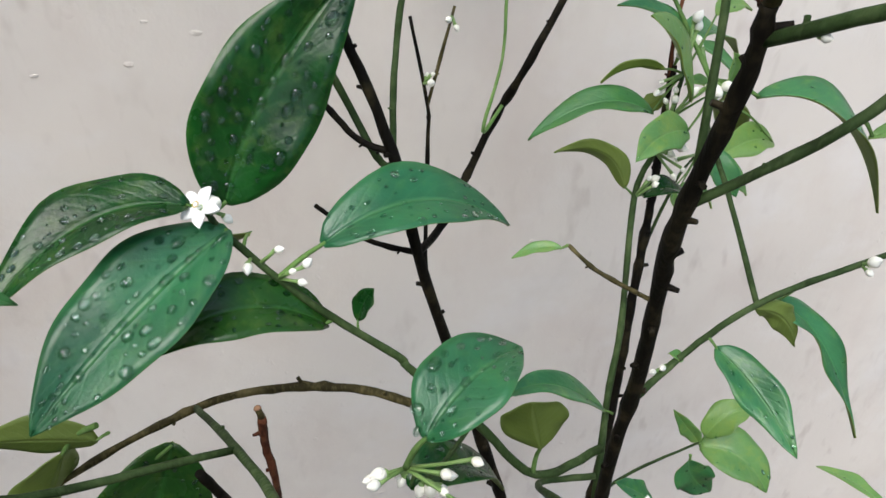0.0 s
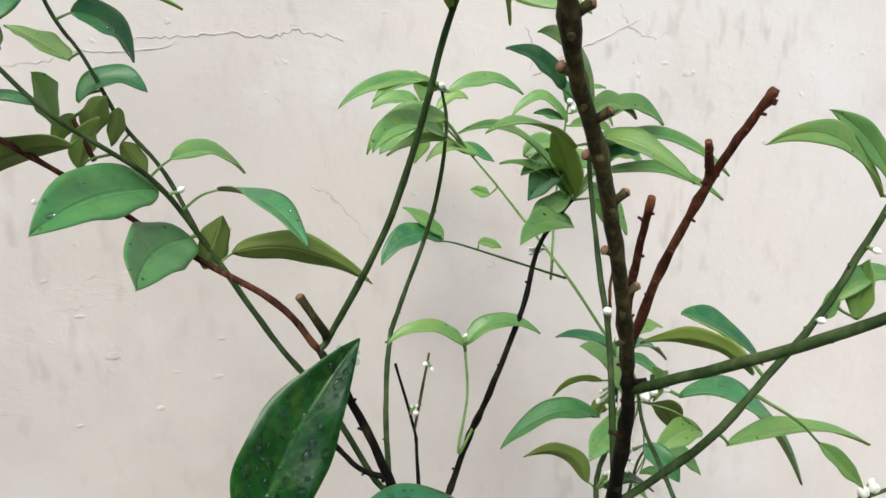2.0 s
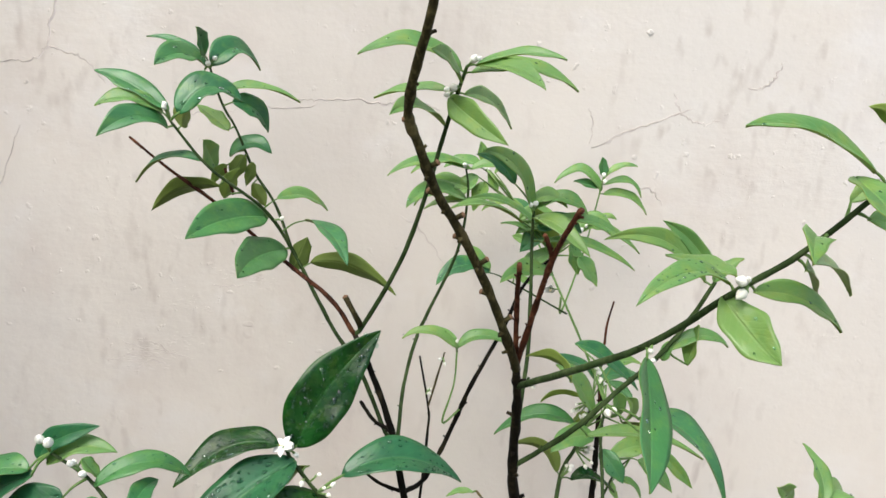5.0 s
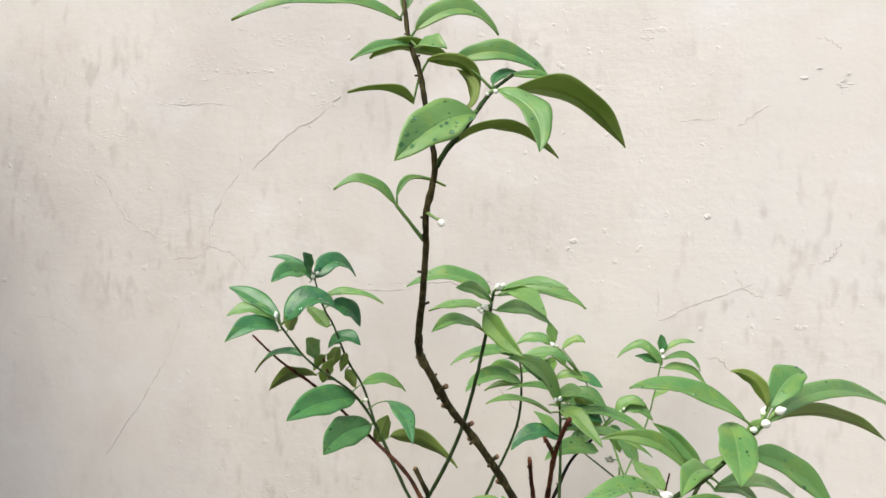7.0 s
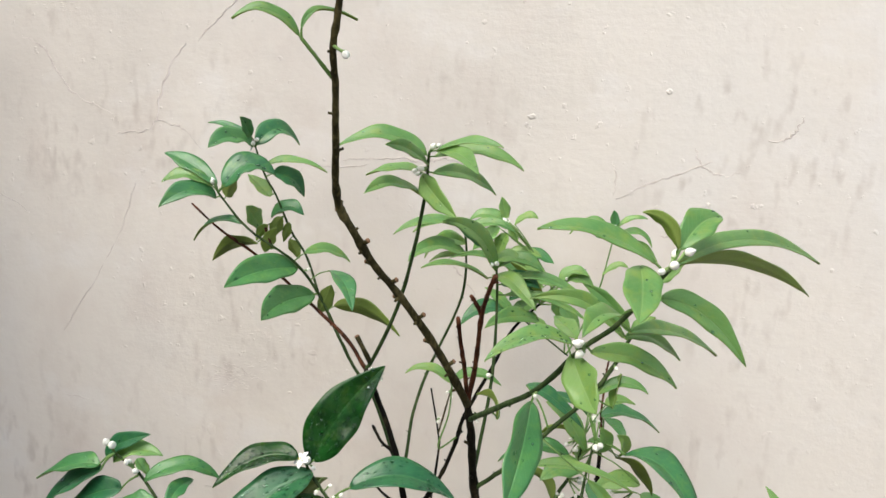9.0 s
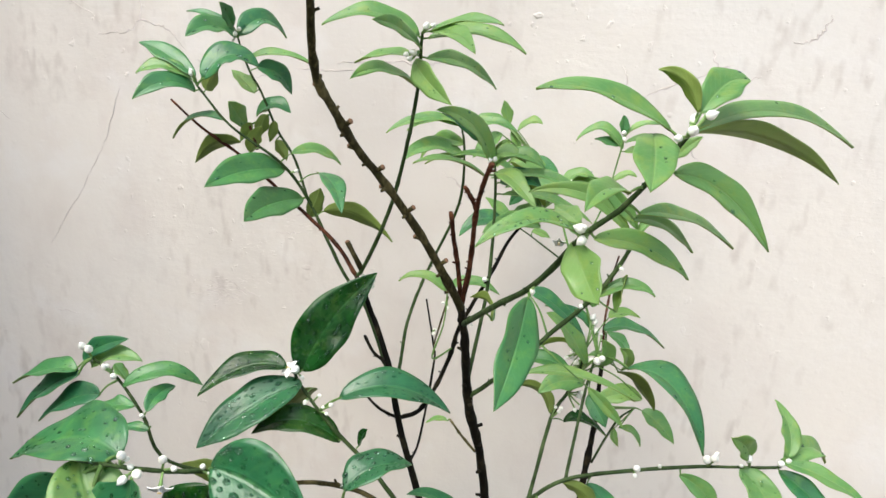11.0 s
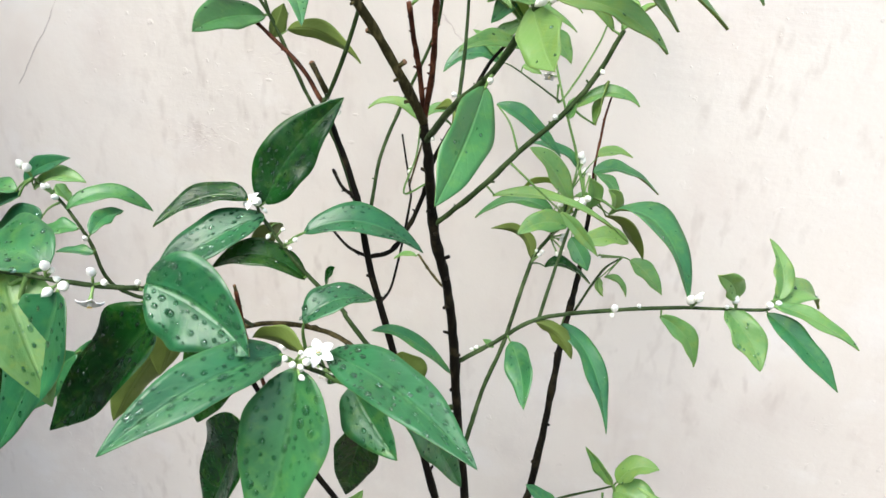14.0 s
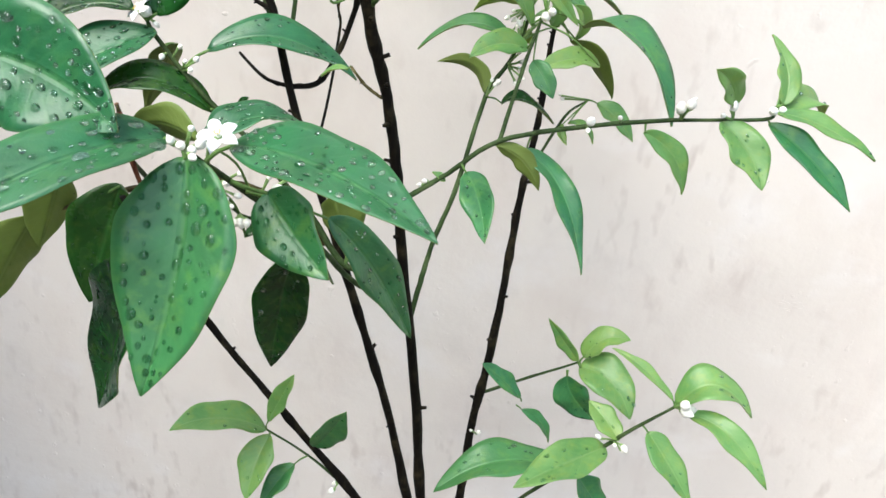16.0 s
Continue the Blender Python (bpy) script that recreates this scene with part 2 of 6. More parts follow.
def tube(bm, samples, sides=8, smooth=True, mat=0, rough=0.0, rng=None):
    """A round limb along (x, y, z, radius) samples with closed ends."""
    rings, side = [], None
    for i, s in enumerate(samples):
        a, c = Vector(samples[max(i - 1, 0)][:3]), Vector(samples[min(i + 1, len(samples) - 1)][:3])
        d = (c - a).normalized()
        side = (side if side is not None else Vector((0.31, 0.87, 0.38)))
        side = (side - d * side.dot(d)).normalized()
        up = d.cross(side)
        ring = []
        for k in range(sides):
            ang = 2 * math.pi * k / sides
            r = s[3] * (1 + (rng.uniform(-rough, rough) if rng else 0))
            ring.append(bm.verts.new(Vector(s[:3]) + (side * math.cos(ang) + up * math.sin(ang)) * r))
        rings.append(ring)
    for a, c in zip(rings, rings[1:]):
        for k in range(sides):
            f = bm.faces.new((a[k], a[(k + 1) % sides], c[(k + 1) % sides], c[k]))
            f.smooth, f.material_index = smooth, mat
    for ring, flip in ((rings[0], True), (rings[-1], False)):
        f = bm.faces.new(ring[::-1] if flip else ring)
        f.material_index = mat


def blob(bm, centre, axis, length, radius, segs=8, rings=5, mat=0, power=1.0):
    """An egg: long along axis, starting at centre."""
    axis = Vector(axis).normalized()
    side = axis.orthogonal().normalized()
    up = axis.cross(side)
    rows = []
    for i in range(rings + 1):
        u = i / rings
        r = radius * math.sin(math.pi * u ** power) if 0 < i < rings else 0
        c = Vector(centre) + axis * (length * u)
        rows.append([bm.verts.new(c)] if r == 0 else [bm.verts.new(c + (side * math.cos(2 * math.pi * k / segs) + up * math.sin(2 * math.pi * k / segs)) * r) for k in range(segs)])
    for a, c in zip(rows, rows[1:]):
        for k in range(segs):
            n = (k + 1) % segs
            vs = (a[0], c[n], c[k]) if len(a) == 1 else (a[k], a[n], c[0]) if len(c) == 1 else (a[k], a[n], c[n], c[k])
            f = bm.faces.new(vs)
            f.smooth, f.material_index = True, mat


# ---- the yard: wall, ground and an unseen light blocker ----
def slab(name, x0, x1, y0, y1, z0, z1, mat, label, kind="structure", category=""):
    bm = bmesh.new()
    vs = [bm.verts.new((x, y, z)) for x in (x0, x1) for y in (y0, y1) for z in (z0, z1)]
    for q in ((0, 1, 3, 2), (4, 6, 7, 5), (0, 4, 5, 1), (2, 3, 7, 6), (0, 2, 6, 4), (1, 5, 7, 3)):
        bm.faces.new([vs[i] for i in q])
    bmesh.ops.recalc_face_normals(bm, faces=bm.faces)
    return tagged(part(name, bm, mat), label, category, "", kind)


WALL_Y = 1.135
wall = slab("wall_north", -4.0, 4.0, WALL_Y, WALL_Y + 0.2, 0.0, 3.2, PLASTER, "cream painted plaster wall with hairline cracks and stains", category="wall")
# unseen slab, added only to keep light off the plaster's left side
slab("west_light_blocker", -1.05, -0.85, -3.0, WALL_Y - 0.002, 0.0, 1.93, BLOCKER, "unseen grey slab added to dim the left of the plaster wall", category="wall")
slab("ground", -200.0, 200.0, -200.0, WALL_Y + 200, -0.3, 0.0, SOIL, "bare brown soil at the foot of the wall", category="ground")


# ---- cracks, blisters and scars of the plaster ----
def crack(points, width=0.0015, proud=0.0006):
    """A lifted hairline crack: a thin crooked ridge along the wall, one flank coloured as its shadow."""
    rng = random.Random(repr(points))
    bm = bmesh.new()
    line = spline([(x, WALL_Y, z, 1.0) for x, z in points], 7)
    rows = []
    for i, s in enumerate(line):
        a, c = line[max(i - 1, 0)], line[min(i + 1, len(line) - 1)]
        d = Vector((c[0] - a[0], 0, c[2] - a[2])).normalized()
        n = Vector((-d.z, 0, d.x))
        p = Vector((s[0], WALL_Y, s[2])) + n * rng.uniform(-1, 1) * 0.0016
        w = width * rng.uniform(0.35, 1.2) * (0.3 + 0.7 * math.sin(math.pi * min(1, max(0, i / (len(line) - 1)))))
        h = proud * rng.uniform(0.3, 1.3)
        rows.append([bm.verts.new(p + n * w), bm.verts.new(p + n * w * 0.2 + Vector((0, -h, 0))), bm.verts.new(p - n * w)])
    for a, c in zip(rows, rows[1:]):
        for k in range(2):
            bm.faces.new((a[k], a[k + 1], c[k + 1], c[k])).material_index = k if d.x < 0 else 1 - k
    bmesh.ops.recalc_face_normals(bm, faces=bm.faces)
    return part("crack", bm, [CRACK, CRACK_SHADE], wall)


def lump(bm, rng, x, z, wide, high, proud):
    rows = []
    for rr, h in ((1.0, -0.1), (0.75, 0.7), (0.4, 0.5), (0.0, 0.6)):
        if rr == 0:
            rows.append([bm.verts.new((x, WALL_Y - h * proud, z))])
        else:
            rows.append([bm.verts.new((x + wide * rr * rng.uniform(0.7, 1.2) * math.cos(k * math.pi / 5), WALL_Y - h * proud * rng.uniform(0.3, 1.3), z + high * rr * rng.uniform(0.7, 1.2) * math.sin(k * math.pi / 5))) for k in range(10)])
    for a, c in zip(rows, rows[1:]):
        for k in range(10):
            o = (k + 1) % 10
            bm.faces.new((a[k], a[o], c[0]) if len(c) == 1 else (a[k], a[o], c[o], c[k])).smooth = True


def scar(x, z, wide, high, proud=0.0016):
    """A chip, or where it is wide a rough patch of many low flakes of plaster."""
    rng = random.Random(repr((x, z)))
    bm = bmesh.new()
    if wide < 0.009:
        lump(bm, rng, x, z, wide, high, proud)
    for k in range(int(wide * 1500) if wide >= 0.009 else 0):
        ang, far = rng.uniform(0, 6.28), rng.uniform(0, 1.2)
        w = rng.uniform(0.0012, 0.0045)
        lump(bm, rng, x + wide * far * math.cos(ang), z + high * far * math.sin(ang), w, w * rng.uniform(0.12, 0.4), proud * rng.uniform(0.4, 1.0))
    bmesh.ops.recalc_face_normals(bm, faces=bm.faces)
    return part("plaster_scar", bm, PLASTER, wall)


crack([(-0.320, 1.367), (-0.298, 1.368), (-0.277, 1.372), (-0.266, 1.383), (-0.246, 1.380), (-0.226, 1.372), (-0.206, 1.351)])
crack([(-0.266, 1.383), (-0.260, 1.414), (-0.244, 1.451), (-0.225, 1.478)])
crack([(-0.209, 1.480), (-0.191, 1.498), (-0.161, 1.526), (-0.124, 1.547), (-0.091, 1.575)])
crack([(-0.452, 1.483), (-0.421, 1.468), (-0.399, 1.434), (-0.373, 1.409), (-0.327, 1.391)])
crack([(-0.392, 1.621), (-0.374, 1.591), (-0.354, 1.553)], 0.0009, 0.0003)
crack([(-0.344, 1.569), (-0.303, 1.567), (-0.267, 1.568), (-0.238, 1.566)])
crack([(-0.296, 1.304), (-0.314, 1.252), (-0.342, 1.198), (-0.378, 1.144), (-0.406, 1.104)], 0.0007)
crack([(-0.555, 1.362), (-0.518, 1.359), (-0.483, 1.349)], 0.0009, 0.0003)
crack([(-0.525, 1.282), (-0.489, 1.280), (-0.449, 1.259)], 0.0009, 0.0003)
crack([(-0.070, 1.338), (-0.030, 1.336), (0.009, 1.341)], 0.0013)
crack([(0.376, 1.374), (0.384, 1.356), (0.398, 1.347), (0.413, 1.344)], 0.0014)
crack([(0.296, 1.314), (0.330, 1.332), (0.365, 1.347), (0.397, 1.361)])
crack([(0.294, 1.318), (0.295, 1.337), (0.290, 1.355)], 0.0008)
crack([(0.372, 1.531), (0.386, 1.542), (0.405, 1.557)], 0.0012)
crack([(0.452, 1.629), (0.466, 1.627), (0.478, 1.615)], 0.0009, 0.0003)
crack([(0.347, 1.276), (0.362, 1.274), (0.375, 1.259)], 0.0014)
crack([(0.451, 1.383), (0.467, 1.386), (0.479, 1.399), (0.483, 1.411)])
crack([(0.267, 1.655), (0.288, 1.660)], 0.0009, 0.0003)
crack([(0.313, 1.539), (0.354, 1.542)], 0.0009, 0.0003)
crack([(-0.238, 1.664), (-0.219, 1.659), (-0.195, 1.644)], 0.0009, 0.0003)
crack([(-0.022, 1.345), (0.001, 1.346), (0.024, 1.347), (0.047, 1.349), (0.082, 1.347), (0.100, 1.351), (0.118, 1.348), (0.137, 1.344)], 0.0015)
crack([(-0.123, 1.325), (-0.100, 1.327), (-0.073, 1.331)], 0.0009, 0.0003)
crack([(0.103, 1.230), (0.122, 1.220), (0.140, 1.197), (0.149, 1.182)], 0.0012)
crack([(-0.064, 1.154), (-0.049, 1.157), (-0.039, 1.157)], 0.0009, 0.0003)
crack([(-0.075, 1.168), (-0.054, 1.169)], 0.0009, 0.0003)
crack([(-0.170, 1.061), (-0.147, 1.067), (-0.116, 1.063)], 0.0009, 0.0003)
crack([(-0.193, 1.077), (-0.155, 1.070), (-0.132, 1.068)], 0.0009, 0.0003)
crack([(-0.177, 1.049), (-0.158, 1.058), (-0.139, 1.054)], 0.0009, 0.0003)
crack([(-0.209, 1.056), (-0.181, 1.063), (-0.162, 1.059)], 0.0009, 0.0003)
crack([(-0.095, 1.144), (-0.077, 1.145), (-0.062, 1.148)], 0.0009, 0.0003)
crack([(-0.405, 1.016), (-0.371, 1.013)], 0.0009, 0.0003)
crack([(0.426, 1.350), (0.415, 1.345)], 0.0009, 0.0003)
crack([(-0.190, 1.070), (-0.166, 1.066), (-0.145, 1.059)], 0.0009, 0.0003)
crack([(-0.175, 1.081), (-0.154, 1.077), (-0.135, 1.063)], 0.0009, 0.0003)
scar(-0.524, 1.315, 0.0053, 0.0071, 0.0010)
scar(-0.572, 1.329, 0.0063, 0.0036, 0.0010)
scar(0.198, 1.402, 0.0053, 0.0033, 0.0015)
scar(0.345, 1.433, 0.0040, 0.0033, 0.0015)
scar(0.169, 1.654, 0.0028, 0.0017, 0.0010)
scar(0.209, 1.625, 0.0021, 0.0017, 0.0010)
scar(0.481, 1.580, 0.0106, 0.0155, 0.0008)
scar(0.441, 1.586, 0.0049, 0.0021, 0.0010)
scar(0.278, 1.635, 0.0096, 0.0089, 0.0006)
scar(-0.113, 1.565, 0.0145, 0.0058, 0.0006)
scar(-0.138, 1.642, 0.0112, 0.0067, 0.0005)
scar(-0.289, 1.625, 0.0238, 0.0198, 0.0003)
scar(-0.410, 1.528, 0.0249, 0.0100, 0.0004)
scar(0.456, 1.596, 0.0035, 0.0010)
scar(0.121, 1.482, 0.0020, 0.0017, 0.0010)
scar(0.271, 1.494, 0.0017, 0.0017, 0.0010)
scar(0.291, 1.644, 0.0062, 0.0035, 0.0006)
scar(-0.193, 0.990, 0.0078, 0.0086, 0.0008)
scar(-0.086, 1.051, 0.0029, 0.0015, 0.0010)
scar(-0.166, 1.056, 0.0265, 0.0114, 0.0003)
scar(0.027, 1.500, 0.0017, 0.0006)
scar(0.285, 0.892, 0.0031, 0.0015, 0.0010)
scar(0.153, 0.743, 0.0038, 0.0027, 0.0010)
scar(0.026, 1.111, 0.0033, 0.0017, 0.0008)
scar(0.021, 1.079, 0.0054, 0.0021, 0.0006)
scar(-0.011, 1.087, 0.0033, 0.0013, 0.0008)
scar(-0.056, 1.096, 0.0063, 0.0084, 0.0004)
scar(-0.056, 1.105, 0.0075, 0.0042, 0.0004)
scar(-0.025, 1.058, 0.0041, 0.0020, 0.0010)
scar(-0.098, 1.229, 0.0020, 0.0020, 0.0010)
scar(-0.125, 1.082, 0.0181, 0.0088, 0.0003)
scar(-0.038, 1.170, 0.0073, 0.0024, 0.0003)
scar(0.574, 0.822, 0.0118, 0.0079, 0.0003)
scar(0.576, 0.765, 0.0061, 0.0081, 0.0003)
scar(0.670, 0.688, 0.0018, 0.0022, 0.0010)
scar(0.086, 0.677, 0.0027, 0.0021, 0.0010)
scar(-0.077, 1.139, 0.0046, 0.0020, 0.0008)
scar(-0.162, 1.070, 0.0207, 0.0124, 0.0005)
scar(-0.241, 1.606, 0.0468, 0.0195, 0.0006)
scar(-0.394, 1.526, 0.0250, 0.0125, 0.0005)
scar(-0.173, 1.647, 0.0191, 0.0061, 0.0005)
scar(-0.312, 1.570, 0.0361, 0.0064, 0.0005)
scar(-0.044, 1.153, 0.0159, 0.0114, 0.0002)
scar(-0.119, 1.125, 0.0228, 0.0152, 0.0002)
scar(-0.076, 1.161, 0.0173, 0.0074, 0.0002)


# ---- the citrus tree ----
TREE = tagged(new("citrus_tree"), "young citrus tree with wet green leaves and white blossom", "tree")
TREE.location = (0.2, 0.86, 0.0)
HOME = Vector(TREE.location)


def drop_mesh():
    """A flat-bottomed bead of water, one unit in radius, shared by all drops."""
    bm = bmesh.new()
    rows = []
    for h, rr in ((-0.06, 1.0), (0.08, 1.0), (0.29, 0.86), (0.45, 0.52), (0.51, 0.0)):
        rows.append([bm.verts.new((0, 0, h))] if rr == 0 else [bm.verts.new((rr * math.cos(k * math.pi / 5), rr * math.sin(k * math.pi / 5), h)) for k in range(10)])
    for a, c in zip(rows, rows[1:]):
        for k in range(10):
            o = (k + 1) % 10
            bm.faces.new((a[k], a[o], c[0]) if len(c) == 1 else (a[k], a[o], c[o], c[k])).smooth = True
    bm.faces.new(rows[0][::-1])
    bmesh.ops.recalc_face_normals(bm, faces=bm.faces)
    me = bpy.data.meshes.new("water_drop")
    bm.to_mesh(me)
    bm.free()
    me.materials.append(WATER)
    return me


DROP = drop_mesh()


KNOTTY = ("dark", "brown", "red")


def limb(bark, *points, nubs=0, sides=8, label=""):
    """A stem through (x, y, z, radius) points, with the stubs of old leaf stalks along it."""
    rng = random.Random(repr(points))
    bm = bmesh.new()
    pts = [(p[0] - HOME.x, p[1] - HOME.y, p[2] - HOME.z, p[3]) for p in points]
    samples = spline(pts, 6)
    for s in samples[1:-1]:
        s[3] *= rng.uniform(0.93, 1.08) * (1.24 if bark in KNOTTY and rng.random() < 0.22 else 1)
        s[:3] += np.array([rng.uniform(-1, 1) for _ in range(3)]) * s[3] * 0.10
    tube(bm, samples, sides, rough=0.05, rng=rng)
    for k in range(nubs):
        i = min(len(samples) - 2, int((k + rng.uniform(0.2, 0.8)) / nubs * (len(samples) - 1)))
        s, d = samples[i], Vector(samples[i + 1][:3] - samples[i][:3]).normalized()
        out = d.orthogonal().normalized()
        out.rotate(Matrix.Rotation(rng.uniform(0, 6.28), 3, d))
        c, r = Vector(s[:3]), s[3]
        tip = c + out * r * rng.uniform(1.35, 2.2) + d * r * rng.uniform(0.2, 1.0)
        tube(bm, [(*(c - d * r * 0.6), r * 0.6), (*(c * 0.5 + tip * 0.5), r * 0.42), (*tip, r * rng.uniform(0.28, 0.42))], 6)
    return part("stem", bm, BARK[bark], TREE, label)


def stub(point, tip, radius, cut=True):
    """A cut or broken side twig with a dry end."""
    bm = bmesh.new()
    a, c = Vector(point) - HOME, Vector(tip) - HOME
    m = a.lerp(c, 0.6)
    tube(bm, [(*a, radius * 1.1), (*m, radius * 0.9), (*c, radius * 1.05)], 7)
    if cut:
        blob(bm, c - (c - a).normalized() * radius * 0.7, c - a, radius * 1.5, radius * 1.15, 7, 4, 1)
    return part("cut_twig", bm, [BARK["brown"], CUT], TREE)


def leaf(tone, stalk, base, mid, tip, width, normal, drops=0, fold=0.30, wave=0.09, n=20):
    """A citrus leaf: stalk from the stem, then a thin two-faced blade bent through base, mid and tip."""
    rng = random.Random(repr((base, tip)))
    stalk, base, mid, tip = (Vector(p) - HOME for p in (stalk, base, mid, tip))
    normal = Vector(normal).normalized()
    bm = bmesh.new()
    uv = bm.loops.layers.uv.new("UVMap")
    ctrl = mid * 2 - (base + tip) * 0.5
    small = width < 0.026
    width *= 0.88 if small else 1
    twist = rng.uniform(-0.45, 0.45) if small else rng.uniform(-0.15, 0.15)
    length = (tip - base).length
    m, thick = 4, 0.00045
    fat = rng.uniform(0.78, 0.95)
    ph, fr = rng.uniform(0, 6.28), rng.uniform(9, 15)
    top, low, spots = [], [], []
    for i in range(n + 1):
        s = i / n
        c = base * (1 - s) ** 2 + ctrl * 2 * s * (1 - s) + tip * s * s
        d = ((ctrl - base) * (1 - s) + (tip - ctrl) * s).normalized()
        nn = (normal - d * normal.dot(d)).normalized()
        nn.rotate(Matrix.Rotation(twist * (s - 0.4), 3, d))
        across = d.cross(nn)
        half = width * 0.5 * max(0.02, math.sin(math.pi * min(1, s ** fat * 0.985 + 0.015)) ** 0.72 * (1 - 0.3 * s ** 5))
        rt, rl = [], []
        for k in range(-m, m + 1):
            v = k / m
            lift = fold * abs(v) * half + wave * half * abs(v) ** 2 * math.sin(fr * s + ph + (1.9 if k > 0 else 0))
            groove = -0.0005 * math.exp(-(v * 5) ** 2)
            edge = half * v * (1 + (0.085 if small else 0.03) * math.sin((13 if small else 17) * s + ph * 2 + (2 if k > 0 else 0)))
            p = c + across * edge + nn * (lift + groove)
            rt.append(bm.verts.new(p + nn * thick * (1 - 0.6 * abs(v))))
            rl.append(bm.verts.new(p - nn * thick * (1 - 0.6 * abs(v))))
            if 0.06 < s < 0.95 and abs(v) < 0.9:
                spots.append((p + nn * thick, nn, d, half))
        top.append(rt)
        low.append(rl)
    w = 2 * m
    for i in range(n):
        for k in range(w):
            for rows, mat, order in ((top, 0, 1), (low, 1, -1)):
                vs = (rows[i][k], rows[i][k + 1], rows[i + 1][k + 1], rows[i + 1][k])
                st = ((i / n, k / w), (i / n, (k + 1) / w), ((i + 1) / n, (k + 1) / w), ((i + 1) / n, k / w))
                f = bm.faces.new(vs[::-order])
                f.smooth, f.material_index = True, mat
                for loop, q in zip(f.loops, st[::-order]):
                    loop[uv].uv = q
    rim = [(0, k) for k in range(w)] + [(i, w) for i in range(n)] + [(n, k) for k in range(w, 0, -1)] + [(i, 0) for i in range(n, 0, -1)]
    for a, c in zip(rim, rim[1:] + rim[:1]):
        f = bm.faces.new((top[a[0]][a[1]], top[c[0]][c[1]], low[c[0]][c[1]], low[a[0]][a[1]]))
        f.material_index = 1
    if (stalk - base).length > 0.001:
        r = max(0.0006, min(0.0012, width * 0.035))
        bend = stalk.lerp(base, 0.5) + normal * (stalk - base).length * 0.12
        tube(bm, spline([(*stalk, r * 1.25), (*bend, r), (*base.lerp(ctrl, 0.03), r * 0.8)], 4), 6, mat=2)
    bmesh.ops.recalc_face_normals(bm, faces=bm.faces)
    ob = part("leaf", bm, [LEAF[tone], UNDER[tone], BARK["lime"]], TREE)
    laid = []
    wet = int(drops * 4.4) if drops else int(width * 260)
    for _ in range(wet if spots else 0):
        p, nn, d, half = rng.choice(spots)
        side = d.cross(nn)
        p = p + d * rng.uniform(-0.003, 0.003) + side * half * rng.uniform(-0.08, 0.08)
        r = rng.choice((0.0006, 0.0007, 0.0009, 0.0010, 0.0012, 0.0014, 0.0016, 0.0019)) * min(1.0, width / 0.03) * (1.3 if drops >= 20 else 1)
        if any((p - q).length < (r + o) * 1.25 for q, o in laid):
            continue
        laid.append((p, r))
        drop = new("water_drop", DROP)
        drop.parent = ob
        turn = Matrix((side, d, nn)).transposed().to_4x4()
        drop.matrix_basis = Matrix.Translation(p) @ turn @ Matrix.Diagonal((r * rng.uniform(0.75, 1.15), r * rng.uniform(0.9, 1.4), r * rng.uniform(0.8, 1.1), 1))
    return ob


def bud(stem, centre, size, count=1, spread=0.006):
    """Round closed flower buds on short green stalks."""
    rng = random.Random(repr(centre))
    bm = bmesh.new()
    stem, centre = Vector(stem) - HOME, Vector(centre) - HOME
    count = count + 2 if count == 1 and size > 0.003 else count
    for k in range(count):
        c = centre if k == 0 else centre + Vector([rng.uniform(-1, 1) for _ in range(3)]) * spread
        r = size * 0.70 * (1 if k == 0 else rng.uniform(0.5, 0.95))
        ax = (c - stem) if (c - stem).length > 1e-4 else Vector((0, -0.5, 1))
        ax = (ax.normalized() + Vector([rng.uniform(-0.4, 0.4) for _ in range(3)])).normalized()
        tube(bm, [(*stem, 0.0009), (*(stem.lerp(c, 0.6)), 0.0007), (*(c - ax * r * 0.6), 0.0009)], 6, mat=1)
        blob(bm, c - ax * r * 0.85, ax, r * 0.9, r * 0.6, 8, 4, 1)
        blob(bm, c - ax * r * 0.7, ax, r * 2.7, r * 0.92, 10, 6, 0, 0.88)
    bmesh.ops.recalc_face_normals(bm, faces=bm.faces)
    return part("flower_bud", bm, [BUD, CALYX], TREE)


